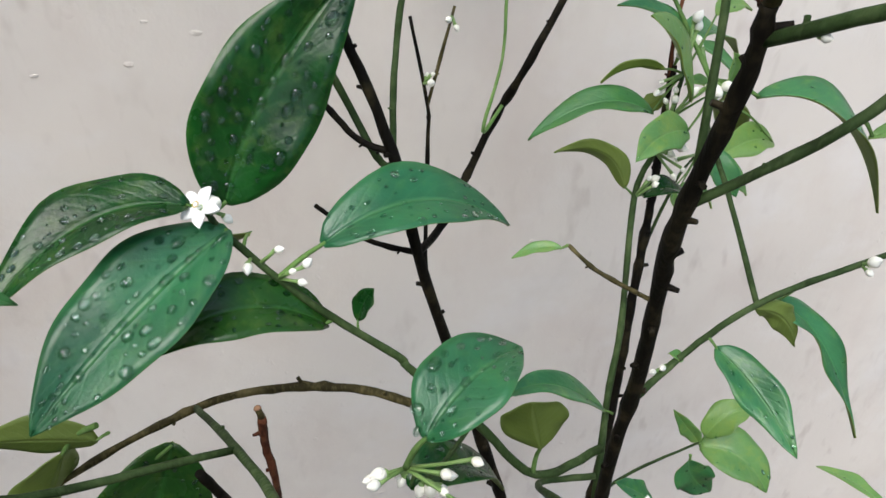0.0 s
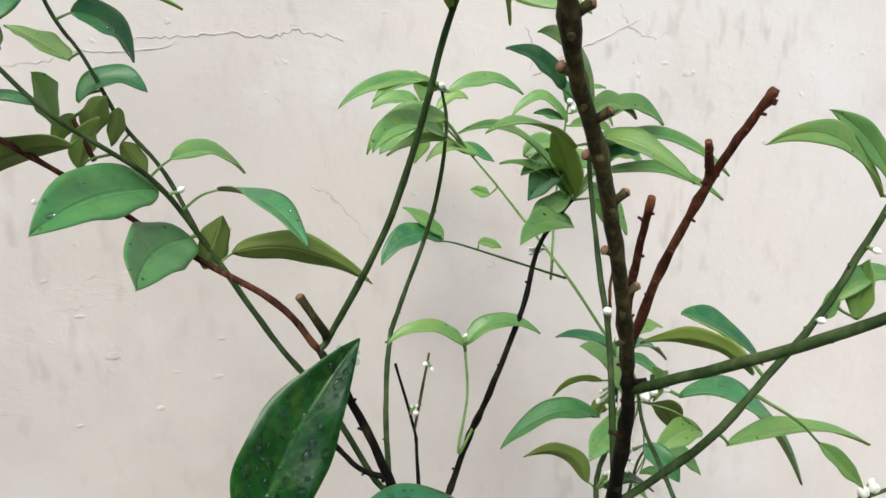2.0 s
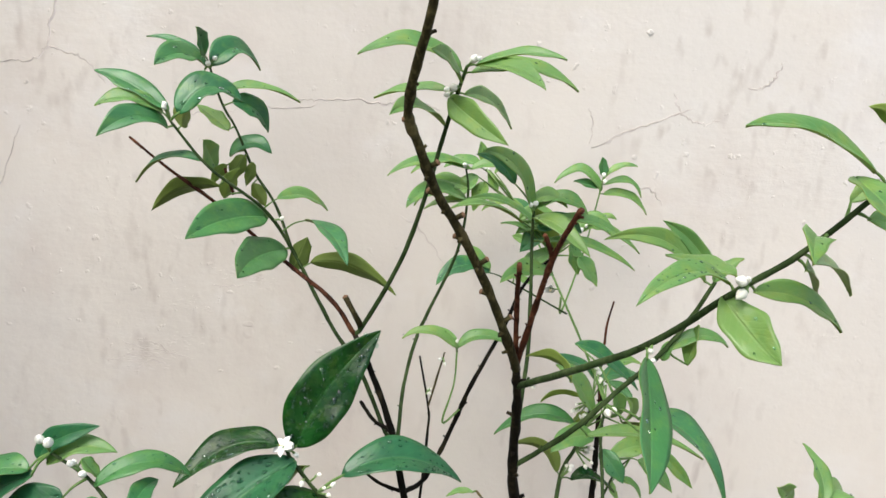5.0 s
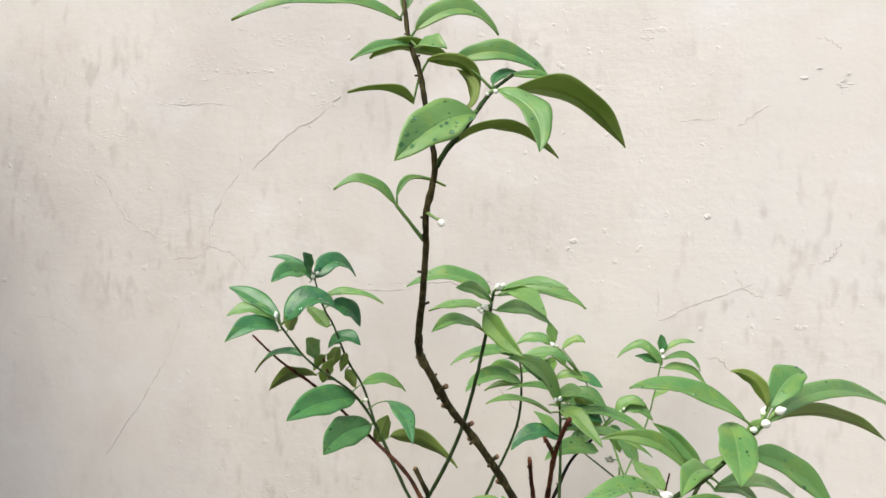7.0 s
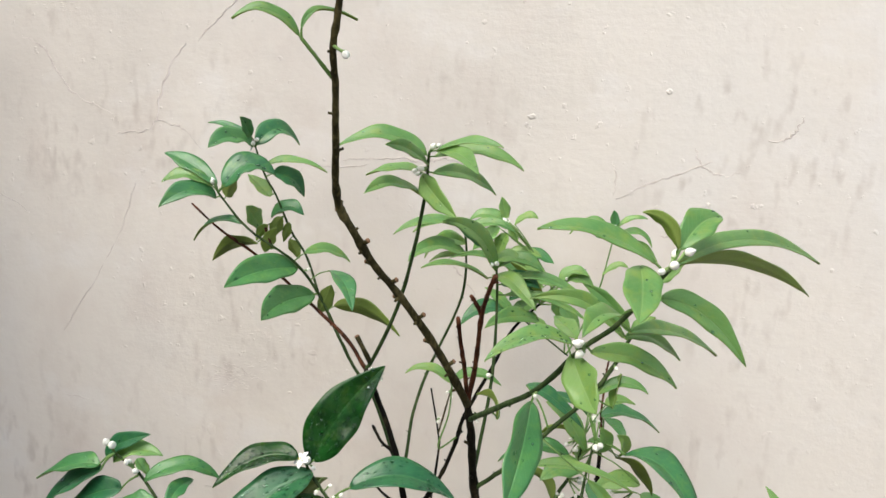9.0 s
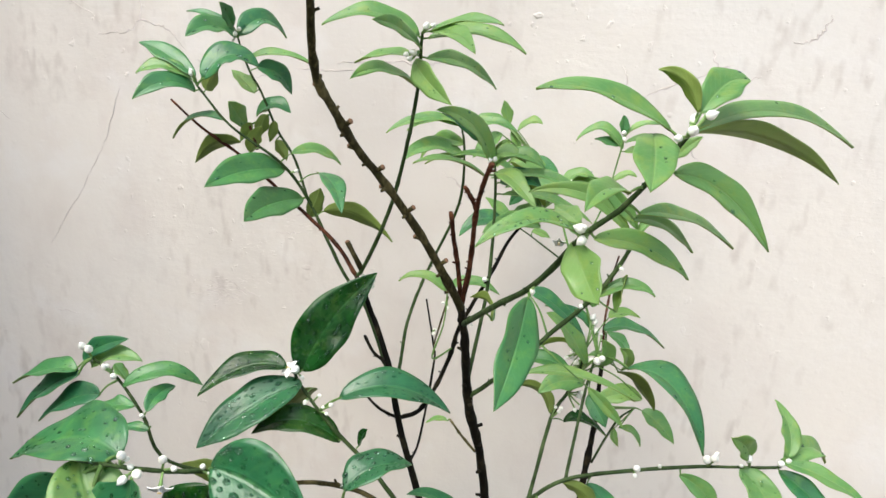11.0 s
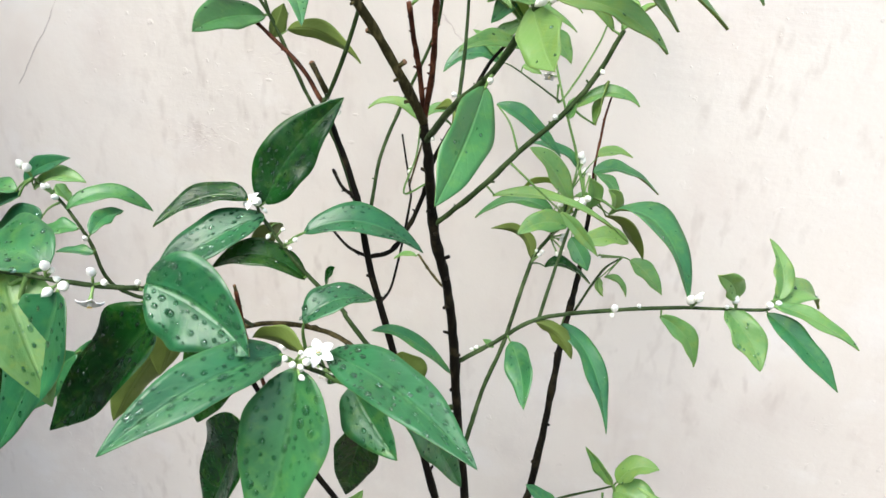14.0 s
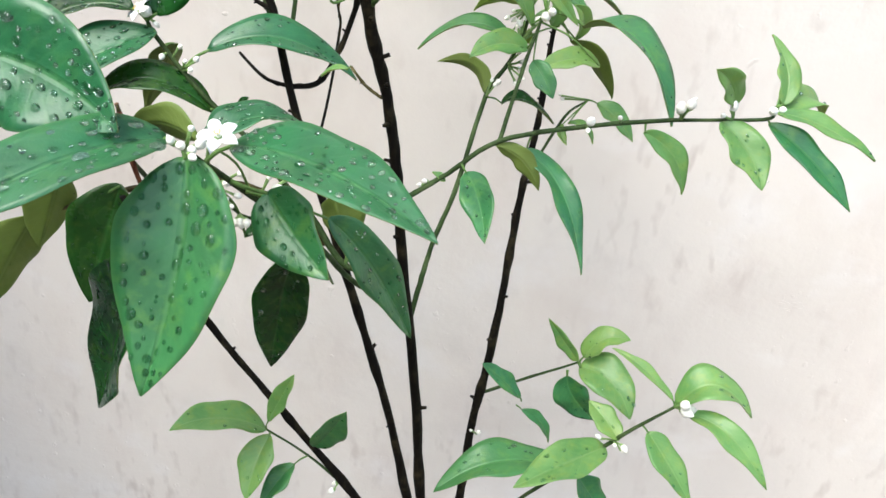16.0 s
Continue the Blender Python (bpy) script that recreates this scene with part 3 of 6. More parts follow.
def flower(stem, centre, size, facing):
    """An open blossom: five narrow white petals round a ring of yellow-tipped stamens."""
    rng = random.Random(repr(centre))
    bm = bmesh.new()
    stem, centre, axis = Vector(stem) - HOME, Vector(centre) - HOME, Vector(facing).normalized()
    side = axis.orthogonal().normalized()
    up = axis.cross(side)
    tube(bm, [(*stem, 0.001), (*(stem.lerp(centre, 0.5)), 0.0008), (*centre, 0.0014)], 6, mat=1)
    blob(bm, centre - axis * size * 0.12, axis, size * 0.3, size * 0.16, 8, 4, 1)
    for k in range(5):
        ang = 2 * math.pi * k / 5 + rng.uniform(-0.15, 0.15)
        out = side * math.cos(ang) + up * math.sin(ang)
        wide = axis.cross(out)
        rows = []
        for i in range(7):
            u = i / 6
            hw = size * 0.30 * math.sin(math.pi * (0.12 + 0.86 * u)) ** 0.8
            c = centre + out * size * (0.1 + 0.85 * u) + axis * size * (0.28 * math.sin(u * 2.2) - 0.15 * u)
            rows.append([bm.verts.new(c + wide * hw * v + axis * size * (0.09 * abs(v) + o)) for o in (0, -0.04) for v in (-1, -0.5, 0, 0.5, 1)])
        for a, c in zip(rows, rows[1:]):
            for q in range(4):
                for o in (0, 5):
                    bm.faces.new((a[q + o], a[q + 1 + o], c[q + 1 + o], c[q + o])).smooth = True
            for q in (0, 4):
                bm.faces.new((a[q], a[q + 5], c[q + 5], c[q]))
        bm.faces.new([rows[-1][q] for q in (0, 1, 2, 3, 4, 9, 8, 7, 6, 5)])
    for k in range(10):
        ang = 2 * math.pi * k / 10
        out = (side * math.cos(ang) + up * math.sin(ang)) * size * 0.13
        tube(bm, [(*(centre + out * 0.6), size * 0.02), (*(centre + out + axis * size * 0.42), size * 0.02)], 4, mat=0)
        blob(bm, centre + out + axis * size * 0.40, axis, size * 0.12, size * 0.035, 5, 3, 2)
    bmesh.ops.recalc_face_normals(bm, faces=bm.faces)
    return part("flower", bm, [PETAL, CALYX, STAMEN], TREE)


# stems
limb("dark", (0.228, 0.868, 0.715, 0.0033), (0.202, 0.87, 0.822, 0.003), (0.172, 0.872, 0.916, 0.0029), (0.132, 0.875, 1.04, 0.0026), (0.116, 0.88, 1.103, 0.0024), (0.097, 0.882, 1.151, 0.0021), (0.086, 0.885, 1.172, 0.0018), nubs=14)
limb("dark", (0.237, 0.86, 0.725, 0.0036), (0.2263, 0.8443, 0.8622, 0.0035), (0.2157, 0.8294, 0.9605, 0.0033), (0.2108, 0.8176, 1.0254, 0.0033), (0.2046, 0.8095, 1.0731, 0.0031), (0.1965, 0.7964, 1.1148, 0.0029), (0.1944, 0.7801, 1.1642, 0.0026), (0.1914, 0.7745, 1.1889, 0.0024), nubs=16)
limb("dark", (0.237, 0.866, 0.722, 0.0065), (0.251, 0.87, 0.543, 0.0085), (0.296, 0.875, -0.075, 0.011))
limb("brown", (0.1914, 0.7745, 1.1889, 0.0028), (0.1759, 0.7523, 1.2284, 0.0025), (0.1567, 0.7279, 1.2666, 0.0023), (0.1403, 0.71, 1.2933, 0.0022), (0.1308, 0.6953, 1.316, 0.0022), (0.1262, 0.6848, 1.3317, 0.002), (0.134, 0.6581, 1.363, 0.0019), (0.1387, 0.6431, 1.3879, 0.0018), (0.141, 0.632, 1.407, 0.0017), (0.147, 0.622, 1.428, 0.0016), (0.143, 0.62, 1.451, 0.0014), (0.139, 0.62, 1.473, 0.0013), (0.133, 0.62, 1.49, 0.0012), (0.13, 0.62, 1.507, 0.0011), (0.128, 0.62, 1.526, 0.001), nubs=22)
limb("green", (0.193, 0.7766, 1.1781, 0.0019), (0.219, 0.72, 1.21, 0.0018), (0.242, 0.69, 1.233, 0.0016), (0.264, 0.655, 1.267, 0.0014), (0.28, 0.643, 1.284, 0.0012), (0.298, 0.622, 1.314, 0.001), nubs=6)
limb("green", (0.196, 0.7948, 1.1195, 0.0017), (0.227, 0.775, 1.154, 0.0017), (0.252, 0.769, 1.184, 0.0015), (0.269, 0.768, 1.202, 0.0014), (0.284, 0.767, 1.224, 0.0014), (0.295, 0.762, 1.249, 0.0012), nubs=6)
limb("green", (0.2123, 0.8201, 1.0087, 0.0017), (0.239, 0.828, 1.027, 0.0016), (0.267, 0.828, 1.05, 0.0015), (0.315, 0.832, 1.063, 0.0014), (0.361, 0.838, 1.07, 0.0012), (0.411, 0.842, 1.075, 0.001), (0.415, 0.842, 1.082, 0.0008))
limb("green", (0.1954, 0.7913, 1.1299, 0.0014), (0.202, 0.81, 1.185, 0.0013), (0.203, 0.822, 1.216, 0.0012), (0.202, 0.83, 1.256, 0.001), (0.201, 0.826, 1.276, 0.0009))
limb("green", (0.086, 0.885, 1.172, 0.0017), (0.093, 0.884, 1.182, 0.0017), (0.117, 0.865, 1.231, 0.0016), (0.132, 0.85, 1.278, 0.0015), (0.143, 0.835, 1.323, 0.0014), (0.153, 0.8, 1.359, 0.001), nubs=5)
limb("green", (0.1176, 0.8796, 1.0976, 0.0016), (0.111, 0.89, 1.097, 0.0016), (0.089, 0.905, 1.138, 0.0016), (0.069, 0.903, 1.168, 0.0015), (0.054, 0.906, 1.193, 0.0015), (0.033, 0.91, 1.229, 0.0014), (0.015, 0.896, 1.259, 0.0012), (-0.018, 0.875, 1.288, 0.001), (-0.042, 0.868, 1.318, 0.0009))
limb("green", (0.033, 0.91, 1.229, 0.0012), (0.019, 0.917, 1.26, 0.0011), (0.002, 0.919, 1.284, 0.001), (-0.011, 0.917, 1.314, 0.0009), (-0.022, 0.916, 1.333, 0.0009), (-0.031, 0.914, 1.36, 0.0008))
limb("red", (0.086, 0.885, 1.172, 0.0018), (0.066, 0.887, 1.198, 0.0017), (0.024, 0.904, 1.224, 0.0014), (-0.021, 0.9, 1.261, 0.0012), (-0.049, 0.886, 1.284, 0.001), (-0.08, 0.893, 1.305, 0.0008), nubs=9, label="dead red-brown leafless twig")
limb("red", (0.191, 0.777, 1.188, 0.0017), (0.197, 0.766, 1.223, 0.0016), (0.202, 0.745, 1.258, 0.0015), (0.208, 0.732, 1.279, 0.0014), (0.212, 0.727, 1.288, 0.0014), nubs=13, label="dead red-brown leafless twig")
limb("red", (0.191, 0.777, 1.188, 0.0015), (0.189, 0.77, 1.216, 0.0015), (0.187, 0.76, 1.237, 0.0014), (0.186, 0.751, 1.255, 0.0013), nubs=9, label="dead red-brown leafless twig")
limb("dark", (0.116, 0.88, 1.103, 0.0015), (0.103, 0.885, 1.107, 0.0014), (0.091, 0.895, 1.118, 0.0012), nubs=3)
limb("dark", (0.1273, 0.8759, 1.0567, 0.0014), (0.106, 0.888, 1.058, 0.0012), (0.085, 0.9, 1.07, 0.001), nubs=3)
limb("green", (0.1203, 0.8787, 1.0871, 0.0016), (0.12, 0.9, 1.083, 0.0016), (0.122, 0.916, 1.124, 0.0015), (0.129, 0.936, 1.156, 0.0015), (0.135, 0.94, 1.172, 0.0014), (0.158, 0.94, 1.229, 0.0012), (0.163, 0.924, 1.275, 0.001), (0.16, 0.92, 1.297, 0.0008), nubs=6)
limb("dark", (0.1273, 0.8759, 1.0567, 0.0019), (0.141, 0.895, 1.057, 0.0019), (0.154, 0.902, 1.08, 0.0017), (0.165, 0.9, 1.11, 0.0017), (0.173, 0.888, 1.138, 0.0016), (0.194, 0.893, 1.181, 0.0015), (0.209, 0.905, 1.213, 0.0013), (0.23, 0.91, 1.235, 0.001), nubs=7)
limb("dark", (0.1386, 0.8743, 1.0186, 0.0011), (0.139, 0.91, 1.023, 0.0011), (0.143, 0.938, 1.082, 0.001), (0.142, 0.938, 1.1, 0.0009), (0.133, 0.942, 1.141, 0.0008), nubs=3)
limb("brown", (0.142, 0.938, 1.1, 0.0009), (0.153, 0.94, 1.146, 0.0007), nubs=2)
limb("lime", (0.1666, 0.898, 1.1155, 0.0008), (0.153, 0.88, 1.111, 0.0008), (0.16, 0.885, 1.139, 0.0007), (0.161, 0.89, 1.162, 0.0007))
limb("lime", (0.285, 0.93, 1.112, 0.0012), (0.274, 0.955, 1.14, 0.0011), (0.258, 0.98, 1.175, 0.001), (0.234, 1.04, 1.227, 0.0009), (0.216, 1.06, 1.255, 0.0007))
limb("lime", (0.2516, 0.989, 1.186, 0.0009), (0.255, 1, 1.171, 0.0009), (0.28, 1.05, 1.218, 0.0009), (0.291, 1.06, 1.266, 0.0008), (0.295, 1.06, 1.291, 0.0006))
limb("green", (0.255, 0.975, 1.175, 0.0009), (0.207, 1.05, 1.188, 0.0007), (0.192, 1.06, 1.191, 0.0005))
limb("dark", (0.228, 0.868, 0.715, 0.0033), (0.212, 0.865, 0.696, 0.0033), (0.15, 0.86, 0.777, 0.003), (0.113, 0.855, 0.83, 0.0027), (0.077, 0.85, 0.882, 0.0024), (0.045, 0.84, 0.945, 0.0022), (0.03, 0.832, 0.985, 0.002), nubs=7)
limb("brown", (0.154, 0.87, 0.951, 0.0024), (0.144, 0.868, 0.964, 0.0024), (0.128, 0.862, 0.979, 0.0023), (0.103, 0.868, 0.987, 0.0022), (0.075, 0.876, 0.986, 0.0021), (0.047, 0.88, 0.982, 0.002), (0.025, 0.88, 0.976, 0.0019), (-0.01, 0.872, 0.965, 0.0017), (-0.042, 0.86, 0.954, 0.0015), (-0.082, 0.852, 0.938, 0.0012), (-0.122, 0.848, 0.94, 0.0009), nubs=9)
limb("green", (0.05, 0.8, 1.03, 0.0014), (-0.019, 0.775, 1.048, 0.0014), (-0.034, 0.767, 1.087, 0.0012), (-0.054, 0.77, 1.11, 0.001), (-0.078, 0.775, 1.122, 0.0009))
limb("green", (0.2168, 0.8404, 0.9371, 0.0018), (0.186, 0.84, 0.938, 0.0018), (0.172, 0.78, 0.996, 0.0017), (0.162, 0.735, 1.033, 0.0015), (0.151, 0.682, 1.075, 0.0012))
limb("green", (0.2143, 0.8368, 0.9619, 0.0022), (0.18, 0.832, 0.955, 0.0022), (0.151, 0.845, 0.982, 0.0021), (0.121, 0.85, 1.013, 0.0019), (0.115, 0.852, 1.02, 0.0018), (0.081, 0.85, 1.052, 0.0016), (0.051, 0.855, 1.083, 0.0014), (0.043, 0.858, 1.095, 0.0011))
limb("green", (0.27, 0.924, 0.806, 0.0014), (0.304, 0.93, 0.822, 0.0012), (0.346, 0.925, 0.849, 0.0009), nubs=2)
limb("green", (0.263, 0.905, 0.705, 0.0016), (0.265, 0.87, 0.685, 0.0016), (0.307, 0.865, 0.749, 0.0015), (0.368, 0.84, 0.844, 0.0014), (0.397, 0.822, 0.891, 0.0009))
limb("green", (0.1752, 0.8621, 0.7418, 0.0012), (0.145, 0.856, 0.774, 0.001), (0.113, 0.852, 0.797, 0.0008))
limb("green", (0.151, 0.845, 0.982, 0.001), (0.123, 0.81, 0.991, 0.001), (0.109, 0.795, 1.015, 0.0009))
limb("green", (0.025, 0.88, 0.976, 0.0017), (0.05, 0.8, 1.03, 0.0017), (0.066, 0.735, 1.072, 0.0016), (0.057, 0.7, 1.094, 0.0016), (0.045, 0.685, 1.1, 0.0015), (0.028, 0.672, 1.106, 0.0014), (0.006, 0.668, 1.108, 0.0012), (-0.031, 0.668, 1.108, 0.0009), nubs=4)
limb("brown", (0.2016, 0.8094, 1.0722, 0.001), (0.188, 0.828, 1.074, 0.0009), (0.178, 0.835, 1.082, 0.0008), nubs=2)
limb("dark", (0.26, 0.9, 0.66, 0.004), (0.264, 0.908, 0.709, 0.0038), (0.267, 0.918, 0.78, 0.0036), (0.275, 0.93, 0.843, 0.0034), (0.28, 0.942, 0.914, 0.0031), (0.283, 0.952, 0.971, 0.0029), (0.287, 0.96, 1.005, 0.0027), (0.29, 0.968, 1.038, 0.0024), (0.291, 0.976, 1.076, 0.002), (0.293, 0.98, 1.103, 0.0016), nubs=16)
limb("red", (0.292, 0.98, 1.092, 0.0013), (0.29, 0.982, 1.119, 0.0011), (0.292, 0.984, 1.147, 0.001), (0.293, 0.986, 1.164, 0.0009), (0.297, 0.985, 1.186, 0.0008), nubs=9, label="dead red-brown leafless twig")
limb("green", (0.22, 0.842, 0.917, 0.0017), (0.224, 0.852, 0.94, 0.0019), (0.229, 0.866, 0.965, 0.0018), (0.239, 0.885, 0.996, 0.0018), (0.251, 0.92, 1.053, 0.0017), (0.263, 0.93, 1.074, 0.0016), (0.27, 0.935, 1.09, 0.0014), (0.275, 0.94, 1.112, 0.001))
limb("green", (0.267, 0.83, 1.049, 0.0013), (0.274, 0.88, 1.078, 0.0013), (0.278, 0.91, 1.092, 0.0012), (0.282, 0.925, 1.105, 0.0011), (0.285, 0.93, 1.112, 0.0009))
limb("green", (0.29, 0.962, 0.995, 0.0012), (0.309, 0.975, 1.032, 0.001), (0.325, 0.985, 1.044, 0.0008))

# leaves, buds and blossom
leaf("mid", (0.0195, 0.8995, 1.2532), (0.017, 0.9, 1.253), (-0.005, 0.87, 1.253), (-0.022, 0.84, 1.243), 0.0280, (0.5756, -0.484, 0.6591))
leaf("mid", (0.033, 0.91, 1.229), (0.029, 0.91, 1.228), (0.017, 0.87, 1.228), (0.015, 0.83, 1.221), 0.0289, (0.6374, -0.1772, 0.7499))
leaf("mid", (0.0263, 0.906, 1.2415), (0.044, 0.907, 1.251), (0.066, 0.882, 1.246), (0.082, 0.857, 1.228), 0.0199, (0.2444, -0.2458, 0.938))
leaf("mid", (0.0415, 0.9096, 1.2145), (0.048, 0.91, 1.219), (0.081, 0.9, 1.22), (0.114, 0.89, 1.202), 0.0181, (0.3298, 0.9241, 0.1931))
leaf("dark", (0.0415, 0.9096, 1.2145), (0.034, 0.91, 1.212), (0.04, 0.91, 1.226), (0.045, 0.91, 1.238), 0.0175, (0.1047, 0.9935, -0.0443))
leaf("young", (0.015, 0.896, 1.259), (0.025, 0.896, 1.267), (0.042, 0.911, 1.269), (0.057, 0.926, 1.257), 0.0156, (0.5356, -0.3094, 0.7857))
leaf("mid", (-0.0049, 0.9182, 1.2993), (-0.016, 0.918, 1.294), (0, 0.918, 1.305), (0.015, 0.918, 1.298), 0.0194, (-0.102, -0.6034, 0.7909))
leaf("mid", (-0.0208, 0.8737, 1.291), (-0.022, 0.874, 1.292), (-0.048, 0.874, 1.293), (-0.068, 0.874, 1.275), 0.0132, (-0.3186, -0.3941, 0.8621))
leaf("mid", (-0.0083, 0.8805, 1.2793), (-0.012, 0.88, 1.275), (-0.047, 0.9, 1.27), (-0.075, 0.92, 1.25), 0.0168, (0.1944, 0.7215, 0.6646))
leaf("mid", (-0.0396, 0.8686, 1.315), (-0.044, 0.869, 1.313), (-0.059, 0.851, 1.32), (-0.076, 0.834, 1.306), 0.0235, (0.3723, -0.4972, 0.7837))
leaf("young", (-0.042, 0.868, 1.318), (-0.047, 0.868, 1.323), (-0.068, 0.863, 1.332), (-0.088, 0.858, 1.325), 0.0171, (0.1762, -0.5604, 0.8093))
leaf("mid", (-0.042, 0.868, 1.318), (-0.043, 0.868, 1.325), (-0.071, 0.873, 1.341), (-0.097, 0.878, 1.349), 0.0198, (0.2235, -0.6126, 0.7582))
leaf("mid", (-0.042, 0.868, 1.318), (-0.036, 0.868, 1.323), (-0.02, 0.878, 1.342), (0.001, 0.888, 1.334), 0.0270, (0.1037, -0.6197, 0.7779))
leaf("mid", (-0.0373, 0.8692, 1.312), (-0.035, 0.869, 1.315), (-0.038, 0.884, 1.324), (-0.04, 0.899, 1.333), 0.0160, (-0.7999, 0.2051, -0.564))
leaf("mid", (-0.021, 0.9161, 1.3308), (-0.014, 0.916, 1.334), (0, 0.926, 1.33), (0.008, 0.936, 1.313), 0.0205, (0.7807, -0.553, 0.2912))
leaf("young", (-0.0248, 0.9155, 1.3405), (-0.022, 0.915, 1.341), (0.005, 0.92, 1.346), (0.034, 0.925, 1.337), 0.0144, (0.142, -0.4407, 0.8863))
leaf("mid", (-0.0301, 0.9142, 1.3573), (-0.032, 0.914, 1.358), (-0.045, 0.897, 1.365), (-0.057, 0.879, 1.355), 0.0255, (0.4641, -0.3993, 0.7907))
leaf("mid", (-0.0301, 0.9142, 1.3573), (-0.029, 0.914, 1.359), (-0.016, 0.932, 1.374), (-0.002, 0.949, 1.36), 0.0246, (0.4901, -0.4002, 0.7744))
leaf("mid", (-0.031, 0.914, 1.36), (-0.033, 0.914, 1.361), (-0.053, 0.914, 1.374), (-0.076, 0.914, 1.377), 0.0097, (0.2642, -0.6528, 0.71))
leaf("mid", (-0.031, 0.914, 1.36), (-0.034, 0.914, 1.366), (-0.032, 0.899, 1.375), (-0.03, 0.884, 1.382), 0.0141, (0.9172, -0.0852, -0.3891))
leaf("mid", (0.0052, 0.9189, 1.2789), (0.001, 0.919, 1.275), (0.006, 0.919, 1.267), (0.011, 0.919, 1.258), 0.0122, (-0.0457, 0.9986, -0.0269))
leaf("young", (-0.0036, 0.9184, 1.2961), (-0.026, 0.918, 1.285), (-0.027, 0.903, 1.297), (-0.026, 0.888, 1.306), 0.0193, (0.9335, -0.2056, -0.2938))
leaf("young", (-0.0122, 0.9169, 1.3163), (-0.017, 0.917, 1.313), (-0.032, 0.927, 1.323), (-0.048, 0.937, 1.331), 0.0159, (0.1392, -0.5345, 0.8336))
leaf("young", (0.0024, 0.8874, 1.2706), (-0.016, 0.905, 1.264), (-0.011, 0.905, 1.277), (-0.005, 0.905, 1.287), 0.0154, (-0.6769, 0.661, 0.3237))
leaf("young", (0.152, 0.8036, 1.3554), (0.15, 0.804, 1.357), (0.123, 0.794, 1.37), (0.092, 0.784, 1.361), 0.0183, (0.2572, -0.5932, 0.7629))
leaf("young", (0.151, 0.8073, 1.3519), (0.151, 0.807, 1.35), (0.142, 0.782, 1.361), (0.133, 0.757, 1.363), 0.0129, (0.9092, -0.2386, 0.3411))
leaf("young", (0.149, 0.815, 1.345), (0.144, 0.815, 1.346), (0.12, 0.825, 1.346), (0.097, 0.835, 1.34), 0.0133, (-0.3026, -0.4607, 0.8344))
leaf("young", (0.143, 0.835, 1.323), (0.143, 0.835, 1.325), (0.125, 0.81, 1.336), (0.111, 0.785, 1.329), 0.0155, (0.4969, -0.2516, 0.8305))
leaf("young", (0.153, 0.8, 1.359), (0.158, 0.8, 1.36), (0.183, 0.79, 1.367), (0.207, 0.78, 1.364), 0.0121, (-0.2635, -0.4779, 0.838))
leaf("young", (0.152, 0.8036, 1.3554), (0.156, 0.804, 1.356), (0.189, 0.804, 1.361), (0.219, 0.804, 1.349), 0.0170, (0.0867, -0.6198, 0.78))
leaf("young", (0.149, 0.815, 1.345), (0.153, 0.815, 1.344), (0.172, 0.855, 1.343), (0.19, 0.895, 1.326), 0.0137, (0.8712, -0.319, 0.373))
leaf("young", (0.1481, 0.8188, 1.3416), (0.144, 0.819, 1.342), (0.158, 0.799, 1.33), (0.178, 0.779, 1.316), 0.0183, (-0.6021, -0.7267, 0.3307))
leaf("young", (0.153, 0.8, 1.359), (0.16, 0.8, 1.36), (0.179, 0.78, 1.358), (0.194, 0.76, 1.346), 0.0146, (-0.308, -0.5367, 0.7855))
leaf("young", (0.16, 0.92, 1.297), (0.162, 0.92, 1.297), (0.14, 0.91, 1.3), (0.12, 0.9, 1.291), 0.0134, (0.0525, -0.3864, 0.9208))
leaf("young", (0.1629, 0.9252, 1.2714), (0.162, 0.925, 1.272), (0.136, 0.91, 1.279), (0.118, 0.895, 1.266), 0.0204, (0.2309, -0.505, 0.8317))
leaf("young", (0.2011, 0.8265, 1.2741), (0.201, 0.826, 1.274), (0.187, 0.811, 1.303), (0.165, 0.796, 1.312), 0.0166, (0.7664, -0.5858, 0.2636))
leaf("young", (0.2014, 0.8282, 1.269), (0.195, 0.828, 1.268), (0.171, 0.818, 1.279), (0.148, 0.808, 1.276), 0.0097, (0.2528, -0.2168, 0.9429))
leaf("young", (0.2013, 0.8276, 1.2706), (0.201, 0.828, 1.271), (0.215, 0.813, 1.269), (0.233, 0.798, 1.253), 0.0158, (-0.051, -0.5533, 0.8314))
leaf("young", (0.201, 0.826, 1.276), (0.203, 0.826, 1.278), (0.219, 0.826, 1.285), (0.235, 0.826, 1.276), 0.0139, (0.0506, -0.584, 0.8102))
leaf("young", (0.2279, 0.9095, 1.2328), (0.202, 0.91, 1.26), (0.22, 0.915, 1.266), (0.24, 0.92, 1.247), 0.0149, (0.3962, -0.5472, 0.7373))
leaf("young", (0.216, 1.06, 1.255), (0.183, 1.06, 1.292), (0.18, 1.06, 1.304), (0.177, 1.06, 1.315), 0.0134, (0.3544, -0.9305, 0.0925))
leaf("young", (0.216, 1.06, 1.255), (0.18, 1.06, 1.29), (0.162, 1.06, 1.296), (0.144, 1.06, 1.289), 0.0184, (-0.0228, -0.5716, 0.8202))
leaf("young", (0.216, 1.06, 1.255), (0.192, 1.06, 1.286), (0.205, 1.06, 1.296), (0.216, 1.06, 1.294), 0.0144, (-0.2706, -0.5175, 0.8118))
leaf("young", (0.216, 1.06, 1.255), (0.186, 1.06, 1.286), (0.191, 1.06, 1.278), (0.196, 1.06, 1.269), 0.0122, (0.3947, -0.889, 0.2322))
